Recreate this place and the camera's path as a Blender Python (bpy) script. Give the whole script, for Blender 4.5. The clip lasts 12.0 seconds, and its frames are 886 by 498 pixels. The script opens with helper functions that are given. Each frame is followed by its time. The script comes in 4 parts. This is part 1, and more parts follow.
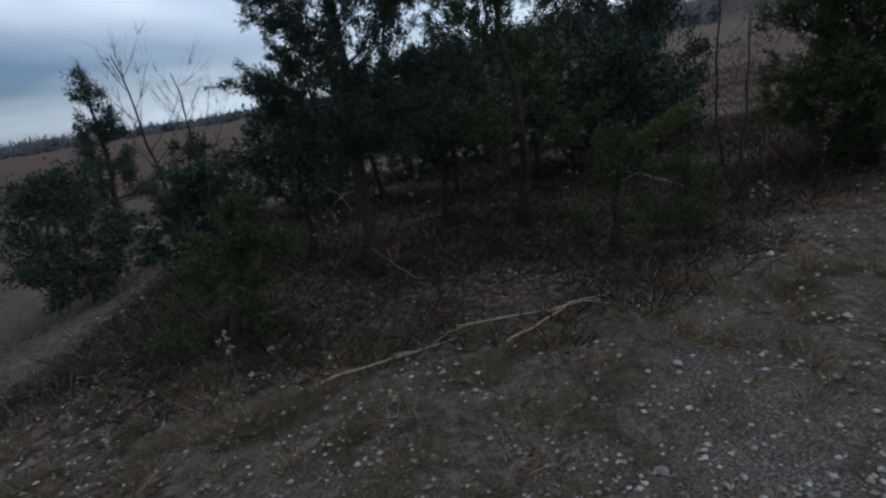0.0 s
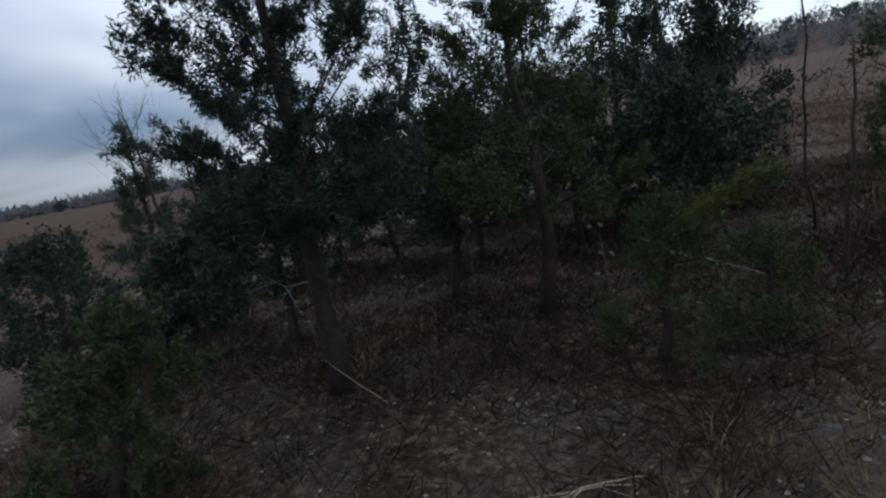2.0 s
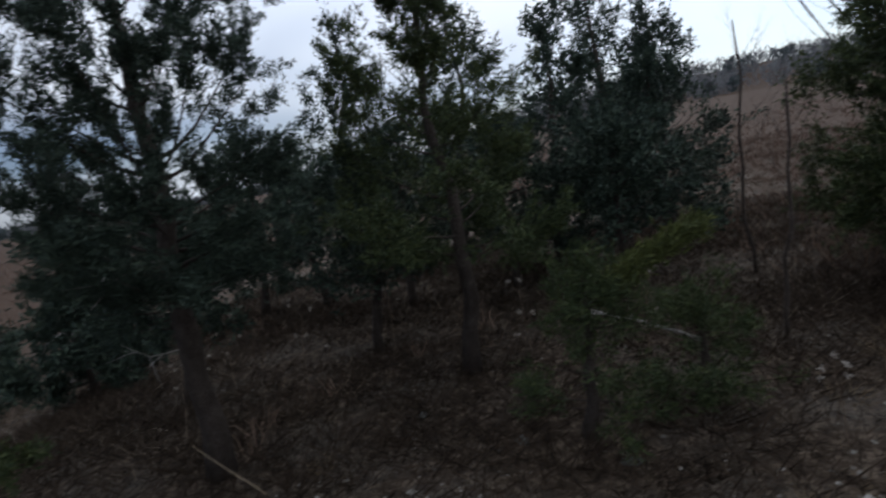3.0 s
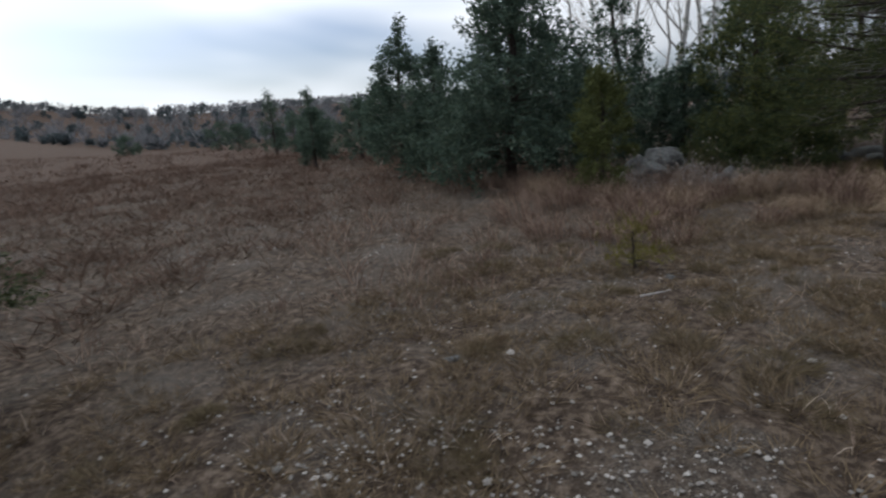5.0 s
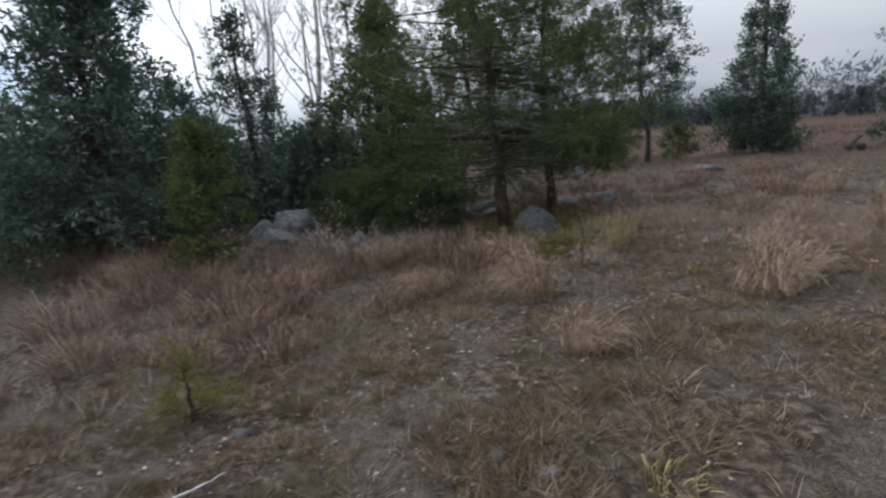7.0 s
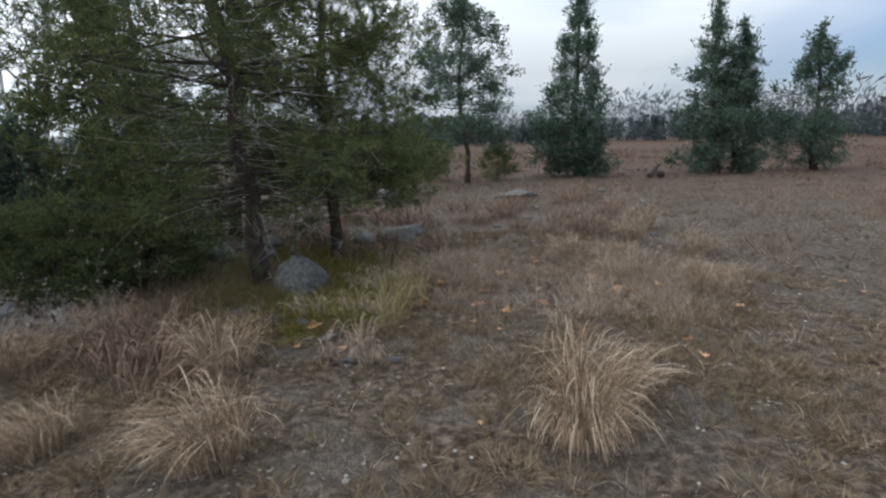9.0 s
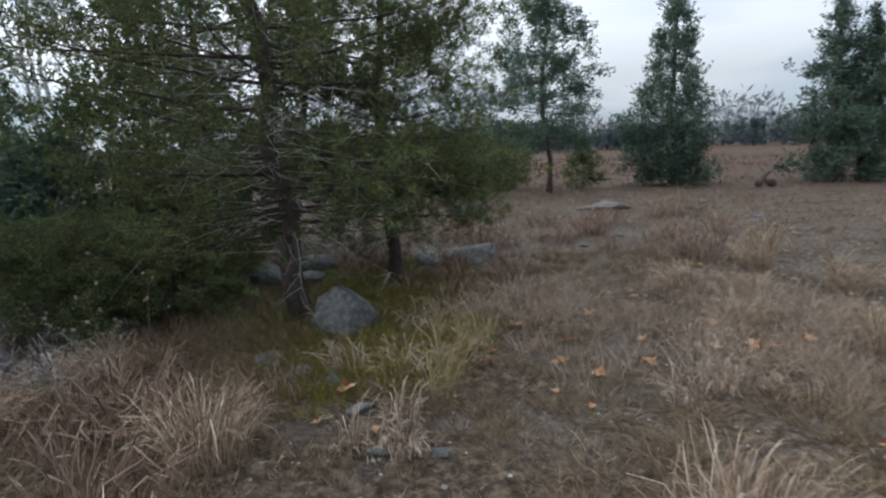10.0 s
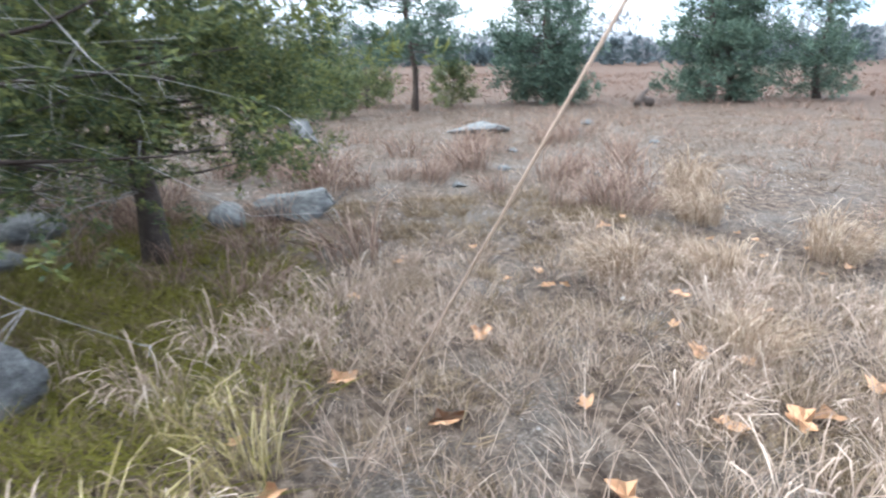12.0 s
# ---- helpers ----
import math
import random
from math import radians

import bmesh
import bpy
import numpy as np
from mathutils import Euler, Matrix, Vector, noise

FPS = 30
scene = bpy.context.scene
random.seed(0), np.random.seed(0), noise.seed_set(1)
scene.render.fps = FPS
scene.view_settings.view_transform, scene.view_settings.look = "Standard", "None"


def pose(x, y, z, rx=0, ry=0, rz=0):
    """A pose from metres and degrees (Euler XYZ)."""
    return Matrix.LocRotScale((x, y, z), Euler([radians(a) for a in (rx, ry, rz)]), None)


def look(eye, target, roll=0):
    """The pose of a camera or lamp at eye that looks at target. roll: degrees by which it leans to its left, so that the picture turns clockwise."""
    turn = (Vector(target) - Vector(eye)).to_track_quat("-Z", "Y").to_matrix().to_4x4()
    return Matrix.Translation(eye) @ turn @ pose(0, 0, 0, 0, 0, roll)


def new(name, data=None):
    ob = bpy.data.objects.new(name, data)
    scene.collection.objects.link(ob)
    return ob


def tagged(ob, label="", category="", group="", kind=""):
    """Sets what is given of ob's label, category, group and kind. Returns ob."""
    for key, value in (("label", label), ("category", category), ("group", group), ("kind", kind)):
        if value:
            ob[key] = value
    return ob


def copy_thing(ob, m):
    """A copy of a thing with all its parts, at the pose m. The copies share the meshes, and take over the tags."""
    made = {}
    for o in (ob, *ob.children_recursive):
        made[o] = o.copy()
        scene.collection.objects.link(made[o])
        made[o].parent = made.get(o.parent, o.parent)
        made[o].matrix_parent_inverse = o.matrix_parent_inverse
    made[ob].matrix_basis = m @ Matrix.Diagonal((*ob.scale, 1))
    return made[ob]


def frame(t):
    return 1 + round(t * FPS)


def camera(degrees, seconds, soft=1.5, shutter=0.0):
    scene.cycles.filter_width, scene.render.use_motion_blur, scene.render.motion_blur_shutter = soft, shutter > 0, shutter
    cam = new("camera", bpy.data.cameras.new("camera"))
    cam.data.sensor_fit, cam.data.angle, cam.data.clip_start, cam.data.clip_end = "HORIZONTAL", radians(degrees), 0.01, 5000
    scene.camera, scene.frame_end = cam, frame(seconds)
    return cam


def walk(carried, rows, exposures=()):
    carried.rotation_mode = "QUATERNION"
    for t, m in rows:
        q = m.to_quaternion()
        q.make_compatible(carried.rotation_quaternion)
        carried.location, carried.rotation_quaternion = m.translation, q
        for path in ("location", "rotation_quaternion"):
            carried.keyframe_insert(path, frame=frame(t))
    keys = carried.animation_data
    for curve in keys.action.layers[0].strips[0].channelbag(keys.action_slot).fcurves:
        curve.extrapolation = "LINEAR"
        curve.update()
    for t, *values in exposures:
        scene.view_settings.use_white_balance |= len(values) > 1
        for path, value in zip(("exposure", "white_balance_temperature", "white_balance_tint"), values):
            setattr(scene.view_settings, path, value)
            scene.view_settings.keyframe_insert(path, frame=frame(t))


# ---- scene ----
cam = camera(74.0, 12.0, soft=2.3, shutter=0.2)
walk(cam, [
    (0.0, pose(0.000, 0.000, 1.530, 74.50, 9.00, 0.00)),
    (0.5, pose(0.121, 0.313, 1.482, 74.58, 8.69, -0.75)),
    (1.0, pose(0.086, 0.731, 1.525, 75.93, 9.30, 2.65)),
    (1.5, pose(0.320, 1.114, 1.532, 78.11, 10.26, 5.96)),
    (2.0, pose(0.537, 1.412, 1.526, 79.47, 10.34, 6.25)),
    (2.5, pose(0.537, 1.741, 1.542, 80.14, 10.19, 6.08)),
    (3.0, pose(0.855, 1.938, 1.551, 81.59, 9.85, 2.39)),
    (3.5, pose(1.338, 2.008, 1.585, 82.30, 7.84, -17.36)),
    (3.7, pose(1.530, 2.035, 1.590, 81.80, 7.00, -25.70)),
    (5.3, pose(3.180, 2.140, 1.515, 77.05, 4.70, -77.00)),
    (5.5, pose(3.350, 2.100, 1.518, 77.50, 4.90, -78.70)),
    (6.0, pose(3.811, 1.961, 1.526, 78.70, 5.90, -82.40)),
    (6.5, pose(4.308, 1.641, 1.579, 79.90, 5.20, -90.60)),
    (7.0, pose(4.841, 1.320, 1.562, 79.30, 4.10, -102.40)),
    (7.5, pose(5.287, 0.914, 1.518, 79.40, 3.40, -106.60)),
    (7.7, pose(5.480, 0.745, 1.530, 78.90, 3.20, -109.00)),
    (9.3, pose(7.050, -0.590, 1.745, 79.55, 1.40, -118.10)),
    (9.5, pose(7.277, -0.739, 1.755, 79.90, 1.40, -117.00)),
    (10.0, pose(7.935, -1.047, 1.702, 80.30, 2.00, -110.00)),
    (10.5, pose(8.699, -1.382, 1.658, 81.20, 3.00, -106.60)),
    (11.0, pose(9.383, -1.837, 1.632, 79.90, 2.40, -108.80)),
    (11.5, pose(9.962, -2.156, 1.562, 76.90, 1.30, -113.30)),
    (12.0, pose(10.403, -2.544, 1.482, 72.20, 0.50, -122.60)),
], exposures=[
    (0.0, -0.25, 5650, 6), (0.5, 0.38, 5950, 8), (1.0, -0.2, 5850, 8), (2.5, -0.1, 6050, 10), (3.5, -0.12, 6200, 10), (5.5, 0.38, 6450, 10), (6.5, 0.06, 6400, 10), (7.0, 0.72, 6280, 10),
    (7.5, 0.82, 6400, 9), (9.5, 1.05, 6250, 7), (10.3, 1.0, 6200, 7), (11.0, 1.62, 6250, 8), (12.0, 2.72, 5950, 8)])

# ---- light: an overcast winter sky, brightest over the far hill ----
SUN_AZ, SUN_EL = 22.0, 26.0          # degrees from +y towards +x, and above the horizon
world = bpy.data.worlds.new("sky")
scene.world = world
world.use_nodes = True
wn, wl = world.node_tree.nodes, world.node_tree.links
wn.clear()
w_out = wn.new("ShaderNodeOutputWorld")
w_bg = wn.new("ShaderNodeBackground")
w_sky = wn.new("ShaderNodeTexSky")
w_sky.sky_type, w_sky.sun_disc = "NISHITA", False
w_sky.sun_elevation, w_sky.sun_rotation = radians(SUN_EL), radians(SUN_AZ)
w_sky.dust_density, w_sky.air_density = 2.0, 1.0
w_co = wn.new("ShaderNodeTexCoord")
w_sep = wn.new("ShaderNodeSeparateXYZ")
w_add = wn.new("ShaderNodeMath")
w_add.operation, w_add.inputs[1].default_value = "ADD", 0.22
w_abs = wn.new("ShaderNodeMath")
w_abs.operation = "ABSOLUTE"
w_div = wn.new("ShaderNodeVectorMath")
w_div.operation = "DIVIDE"
w_com = wn.new("ShaderNodeCombineXYZ")
w_noise = wn.new("ShaderNodeTexNoise")
w_noise.inputs["Scale"].default_value = 0.62
w_noise.inputs["Detail"].default_value = 3.2
w_noise.inputs["Roughness"].default_value = 0.45
w_noise.inputs["Distortion"].default_value = 0.35
w_ramp = wn.new("ShaderNodeValToRGB")
w_ramp.color_ramp.elements[0].position, w_ramp.color_ramp.elements[0].color = 0.35, (0.1, 0.1, 0.1, 1)
w_ramp.color_ramp.elements[1].position, w_ramp.color_ramp.elements[1].color = 0.6, (1, 1, 1, 1)
w_cloud = wn.new("ShaderNodeMix")
w_cloud.data_type = "RGBA"
w_gain = wn.new("ShaderNodeMix")
w_gain.data_type, w_gain.blend_type = "RGBA", "MULTIPLY"
w_gain.inputs[0].default_value = 1.0
w_gain.inputs[7].default_value = (0.42, 0.56, 0.84, 1)
wl.new(w_co.outputs["Generated"], w_sep.inputs[0])
wl.new(w_sep.outputs["Z"], w_abs.inputs[0])
wl.new(w_abs.outputs[0], w_add.inputs[0])
for k in range(3):
    wl.new(w_add.outputs[0], w_com.inputs[k])
wl.new(w_co.outputs["Generated"], w_div.inputs[0])
wl.new(w_com.outputs[0], w_div.inputs[1])
wl.new(w_div.outputs[0], w_noise.inputs["Vector"])
wl.new(w_noise.outputs["Fac"], w_ramp.inputs[0])
wl.new(w_sky.outputs[0], w_gain.inputs[6])
w_dot = wn.new("ShaderNodeVectorMath")
w_dot.operation = "DOT_PRODUCT"
w_dot.inputs[1].default_value = (math.sin(radians(SUN_AZ)) * math.cos(radians(SUN_EL)), math.cos(radians(SUN_AZ)) * math.cos(radians(SUN_EL)), math.sin(radians(SUN_EL)))
wl.new(w_co.outputs["Generated"], w_dot.inputs[0])
w_near = wn.new("ShaderNodeMapRange")                        # towards the veiled sun
w_near.inputs[1].default_value, w_near.inputs[2].default_value = 0.0, 0.8
w_near.inputs[3].default_value, w_near.inputs[4].default_value = 0.43, 1.06
wl.new(w_dot.outputs["Value"], w_near.inputs[0])
w_high = wn.new("ShaderNodeMapRange")                        # towards the zenith
w_high.inputs[1].default_value, w_high.inputs[2].default_value = 0.1, 1.0
w_high.inputs[3].default_value, w_high.inputs[4].default_value = 0.0, 1.8
wl.new(w_sep.outputs["Z"], w_high.inputs[0])
w_sum = wn.new("ShaderNodeMath")
w_sum.operation = "ADD"
wl.new(w_near.outputs[0], w_sum.inputs[0])
wl.new(w_high.outputs[0], w_sum.inputs[1])
w_lit = wn.new("ShaderNodeVectorMath")
w_lit.operation = "SCALE"
w_lit.inputs[0].default_value = (9.4, 9.9, 10.6)             # cloud
wl.new(w_sum.outputs[0], w_lit.inputs["Scale"])
wl.new(w_lit.outputs[0], w_cloud.inputs[7])
wl.new(w_ramp.outputs[0], w_cloud.inputs[0])
wl.new(w_gain.outputs[2], w_cloud.inputs[6])
wl.new(w_cloud.outputs[2], w_bg.inputs["Color"])
w_bg.inputs["Strength"].default_value = 0.085
wl.new(w_bg.outputs[0], w_out.inputs[0])

sun_data = bpy.data.lights.new("sun", "SUN")
sun_data.energy, sun_data.angle, sun_data.color = 0.5, radians(30), (1.0, 0.95, 0.88)
sun = new("sun", sun_data)
_a, _e = radians(SUN_AZ), radians(SUN_EL)
sun.matrix_world = look((0, 0, 60), (-math.sin(_a) * math.cos(_e), -math.cos(_a) * math.cos(_e), 60 - math.sin(_e)))


# ---- materials ----
def node_mat(name, ramp, scale=8.0, rough=0.85, bump=0.3, bump_scale=60.0, island=0.0, island_ramp=None, spread=0.5,
             spec=0.2, translucent=0.0):
    """A procedural surface: a colour ramp over two scales of noise, an optional spread by piece, and fine relief."""
    m = bpy.data.materials.new(name)
    m.use_nodes = True
    n, l = m.node_tree.nodes, m.node_tree.links
    bsdf = n["Principled BSDF"]
    co = n.new("ShaderNodeTexCoord")
    big, fine = n.new("ShaderNodeTexNoise"), n.new("ShaderNodeTexNoise")
    big.inputs["Scale"].default_value, big.inputs["Detail"].default_value = scale, 6
    fine.inputs["Scale"].default_value, fine.inputs["Detail"].default_value = scale * 9, 4
    for q in (big, fine):
        l.new(co.outputs["Object"], q.inputs["Vector"])
    mix = n.new("ShaderNodeMath")
    mix.operation = "MULTIPLY_ADD"
    mix.inputs[1].default_value = spread
    l.new(fine.outputs["Fac"], mix.inputs[0])
    half = n.new("ShaderNodeMath")
    half.operation = "MULTIPLY"
    half.inputs[1].default_value = 1 - spread
    l.new(big.outputs["Fac"], half.inputs[0])
    l.new(half.outputs[0], mix.inputs[2])
    fac = mix.outputs[0]
    if island:
        geo = n.new("ShaderNodeNewGeometry")
        blend = n.new("ShaderNodeMix")
        blend.inputs[0].default_value = island
        l.new(fac, blend.inputs[2])
        l.new(geo.outputs["Random Per Island"], blend.inputs[3])
        fac = blend.outputs[0]
    cr = n.new("ShaderNodeValToRGB")
    els = cr.color_ramp.elements
    while len(els) < len(ramp):
        els.new(0.5)
    for e, (p, c) in zip(els, ramp):
        e.position, e.color = p, (*c, 1)
    l.new(fac, cr.inputs[0])
    l.new(cr.outputs[0], bsdf.inputs["Base Color"])
    bsdf.inputs["Roughness"].default_value = rough
    bsdf.inputs["Specular IOR Level"].default_value = spec
    if bump:
        bn, b = n.new("ShaderNodeTexNoise"), n.new("ShaderNodeBump")
        bn.inputs["Scale"].default_value, bn.inputs["Detail"].default_value = bump_scale, 5
        b.inputs["Strength"].default_value, b.inputs["Distance"].default_value = bump, 0.02
        l.new(co.outputs["Object"], bn.inputs["Vector"])
        l.new(bn.outputs["Fac"], b.inputs["Height"])
        l.new(b.outputs[0], bsdf.inputs["Normal"])
    if translucent:
        tr, ms, out = n.new("ShaderNodeBsdfTranslucent"), n.new("ShaderNodeMixShader"), n["Material Output"]
        ms.inputs[0].default_value = translucent
        l.new(cr.outputs[0], tr.inputs["Color"])
        l.new(bsdf.outputs[0], ms.inputs[1])
        l.new(tr.outputs[0], ms.inputs[2])
        l.new(ms.outputs[0], out.inputs["Surface"])
    return m


def ground_mat():
    """Thin winter turf on stony ground: grey-brown thatch, bare gravelly patches, reddish old grass further off."""
    m = bpy.data.materials.new("turf")
    m.use_nodes = True
    n, l = m.node_tree.nodes, m.node_tree.links
    bsdf = n["Principled BSDF"]
    co = n.new("ShaderNodeTexCoord")

    def tex(scale, detail=6, rough=0.6):
        q = n.new("ShaderNodeTexNoise")
        q.inputs["Scale"].default_value, q.inputs["Detail"].default_value, q.inputs["Roughness"].default_value = scale, detail, rough
        l.new(co.outputs["Object"], q.inputs["Vector"])
        return q.outputs["Fac"]

    def ramp(fac, *stops):
        q = n.new("ShaderNodeValToRGB")
        while len(q.color_ramp.elements) < len(stops):
            q.color_ramp.elements.new(0.5)
        for e, (p, c) in zip(q.color_ramp.elements, stops):
            e.position, e.color = p, (*c, 1)
        l.new(fac, q.inputs[0])
        return q.outputs[0]

    def mixed(fac, a, b):
        q = n.new("ShaderNodeMix")
        q.data_type = "RGBA"
        l.new(fac, q.inputs[0])
        l.new(a, q.inputs[6])
        l.new(b, q.inputs[7])
        return q.outputs[2]

    thatch = ramp(tex(12, 9, 0.72), (0.37, (0.02, 0.013, 0.009)), (0.5, (0.066, 0.047, 0.033)), (0.63, (0.17, 0.13, 0.096)))
    gravel = ramp(tex(70, 8, 0.75), (0.36, (0.032, 0.027, 0.022)), (0.5, (0.078, 0.067, 0.056)), (0.63, (0.25, 0.222, 0.19)))
    red = ramp(tex(3.0, 8, 0.7), (0.3, (0.04, 0.026, 0.018)), (0.7, (0.095, 0.06, 0.042)))
    patch = ramp(tex(1.3, 6), (0.46, (0.05, 0.05, 0.05)), (0.64, (0.7, 0.7, 0.7)))
    stony = n.new("ShaderNodeVectorMath")
    stony.operation = "DISTANCE"
    stony.inputs[1].default_value = (1.8, 0.9, 0)
    l.new(co.outputs["Object"], stony.inputs[0])
    near = n.new("ShaderNodeMapRange")
    near.inputs[1].default_value, near.inputs[2].default_value = 1.2, 3.4
    near.inputs[3].default_value, near.inputs[4].default_value = 0.5, 0.0
    l.new(stony.outputs["Value"], near.inputs[0])
    more = n.new("ShaderNodeMath")
    more.operation, more.use_clamp = "ADD", True
    l.new(patch, more.inputs[0])
    l.new(near.outputs[0], more.inputs[1])
    col = mixed(more.outputs[0], thatch, gravel)
    dist = n.new("ShaderNodeVectorMath")
    dist.operation = "DISTANCE"
    dist.inputs[1].default_value = (8, -1, 0)
    l.new(co.outputs["Object"], dist.inputs[0])
    rng = n.new("ShaderNodeMapRange")
    rng.inputs[1].default_value, rng.inputs[2].default_value = 14, 34
    l.new(dist.outputs["Value"], rng.inputs[0])
    col = mixed(rng.outputs[0], col, red)
    l.new(col, bsdf.inputs["Base Color"])
    bsdf.inputs["Roughness"].default_value = 0.95
    bsdf.inputs["Specular IOR Level"].default_value = 0.1
    b = n.new("ShaderNodeBump")
    b.inputs["Strength"].default_value, b.inputs["Distance"].default_value = 0.7, 0.03
    l.new(tex(45, 8, 0.8), b.inputs["Height"])
    l.new(b.outputs[0], bsdf.inputs["Normal"])
    return m


M_GROUND = ground_mat()
M_CEDAR = node_mat("cedar_foliage", [(0.15, (0.0218, 0.0315, 0.0148)), (0.55, (0.0546, 0.0744, 0.0296)), (0.9, (0.109, 0.122, 0.037))],
                   scale=1.6, rough=0.7, bump=0, island=0.5, translucent=0.12)
M_CEDAR_BLUE = node_mat("cedar_foliage_dark", [(0.15, (0.0186, 0.0299, 0.0229)), (0.55, (0.0406, 0.0598, 0.0429)), (0.9, (0.0761, 0.0972, 0.0601))],
                        scale=1.6, rough=0.7, bump=0, island=0.5, translucent=0.1)
M_CEDAR_LIGHT = node_mat("cedar_foliage_light", [(0.15, (0.0384, 0.056, 0.0288)), (0.5, (0.0896, 0.115, 0.0496)), (0.85, (0.2, 0.194, 0.0624))],
                         scale=1.2, rough=0.7, bump=0, island=0.5, translucent=0.32)
M_CEDAR_MID = node_mat("cedar_foliage_blue_green", [(0.15, (0.0359, 0.0598, 0.0437)), (0.55, (0.0747, 0.112, 0.0801)), (0.9, (0.135, 0.172, 0.109))],
                       scale=1.4, rough=0.7, bump=0, island=0.5, translucent=0.22)
M_GREAT = node_mat("cedar_foliage_mottled", [(0.22, (0.0206, 0.0336, 0.0191)), (0.42, (0.0483, 0.0686, 0.0331)), (0.56, (0.0966, 0.112, 0.0382)), (0.8, (0.193, 0.189, 0.0515))],
                   scale=1.1, rough=0.7, bump=0, island=0.35, translucent=0.3)
M_OLIVE = node_mat("cedar_foliage_olive", [(0.15, (0.0432, 0.0545, 0.0177)), (0.55, (0.0944, 0.109, 0.0339)), (0.9, (0.161, 0.171, 0.0517))],
                   scale=2.5, rough=0.7, bump=0, island=0.5, translucent=0.15)
M_BARK = node_mat("cedar_bark", [(0.3, (0.026, 0.02, 0.016)), (0.55, (0.06, 0.047, 0.039)), (0.75, (0.12, 0.1, 0.086))],
                  scale=14, rough=0.95, bump=0.8, bump_scale=55)
M_TWIG = node_mat("dead_grey_wood", [(0.3, (0.16, 0.145, 0.132)), (0.6, (0.3, 0.283, 0.262)), (0.8, (0.45, 0.43, 0.4))],
                  scale=10, rough=0.9, bump=0.2)
M_PALEBARK = node_mat("pale_bark", [(0.3, (0.22, 0.2, 0.18)), (0.5, (0.42, 0.4, 0.37)), (0.75, (0.6, 0.58, 0.55))],
                      scale=5, rough=0.85, bump=0.3)
M_STRAW = node_mat("dry_straw", [(0.1, (0.15, 0.105, 0.075)), (0.45, (0.3, 0.222, 0.165)), (0.75, (0.43, 0.335, 0.26)), (0.95, (0.58, 0.48, 0.38))],
                   scale=4, rough=0.75, bump=0, island=0.75, translucent=0.2)
M_RUST = node_mat("rusty_bluestem", [(0.1, (0.085, 0.052, 0.037)), (0.5, (0.185, 0.122, 0.09)), (0.9, (0.36, 0.265, 0.2))],
                  scale=3, rough=0.8, bump=0, island=0.7, translucent=0.2)
M_GREY_GRASS = node_mat("weathered_grass", [(0.1, (0.05, 0.036, 0.025)), (0.4, (0.115, 0.084, 0.06)), (0.7, (0.205, 0.158, 0.118)), (0.95, (0.42, 0.36, 0.295))],
                        scale=2.5, rough=0.85, bump=0, island=0.6, translucent=0.15)
M_MOSS = node_mat("olive_ground_growth", [(0.1, (0.0585, 0.0562, 0.0109)), (0.5, (0.129, 0.119, 0.0203)), (0.9, (0.226, 0.195, 0.039))],
                  scale=3, rough=0.85, bump=0, island=0.5, translucent=0.15)
M_TAN = node_mat("tan_bunchgrass", [(0.1, (0.12, 0.075, 0.045)), (0.5, (0.25, 0.175, 0.115)), (0.9, (0.5, 0.4, 0.29))],
                 scale=4, rough=0.75, bump=0, island=0.75, translucent=0.2)
M_YELLOW = node_mat("yellow_dry_grass", [(0.1, (0.13, 0.1, 0.035)), (0.5, (0.27, 0.215, 0.095)), (0.9, (0.47, 0.39, 0.22))],
                    scale=4, rough=0.75, bump=0, island=0.7, translucent=0.2)
M_TUFT = node_mat("olive_brown_tufts", [(0.1, (0.0546, 0.039, 0.0221)), (0.5, (0.15, 0.108, 0.065)), (0.9, (0.338, 0.257, 0.166))],
                  scale=1.2, rough=0.85, bump=0, island=0.45, translucent=0.15)
M_TUFT_OLIVE = node_mat("olive_tufts", [(0.1, (0.04, 0.03, 0.016)), (0.5, (0.115, 0.088, 0.048)), (0.9, (0.24, 0.192, 0.115))],
                        scale=1.2, rough=0.85, bump=0, island=0.5, translucent=0.2)
M_FIELD = node_mat("red_brown_field_grass", [(0.1, (0.05, 0.03, 0.021)), (0.5, (0.105, 0.066, 0.047)), (0.9, (0.19, 0.127, 0.092))],
                   scale=0.3, rough=0.85, bump=0, island=0.5, translucent=0.1)
# dead brush, its brown deepened to paint in the thicket's shade
M_BRUSH_SHADED = node_mat("dead_brush_shaded", [(0.1, (0.0135, 0.009, 0.006)), (0.5, (0.0338, 0.0225, 0.0142)), (0.9, (0.0825, 0.0562, 0.0375))],
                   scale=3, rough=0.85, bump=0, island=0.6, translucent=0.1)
M_STICK = node_mat("dry_pale_stick", [(0.3, (0.25, 0.18, 0.12)), (0.6, (0.42, 0.33, 0.23)), (0.8, (0.55, 0.46, 0.35))], scale=12, rough=0.8, bump=0.2)
M_STEM = node_mat("weed_stem", [(0.3, (0.09, 0.06, 0.04)), (0.7, (0.2, 0.15, 0.11))], scale=12, rough=0.85, bump=0)
M_GREYWEED = node_mat("grey_dead_weeds", [(0.1, (0.14, 0.12, 0.105)), (0.5, (0.26, 0.235, 0.21)), (0.9, (0.42, 0.39, 0.36))], scale=4, rough=0.9, bump=0, island=0.6, translucent=0.1)
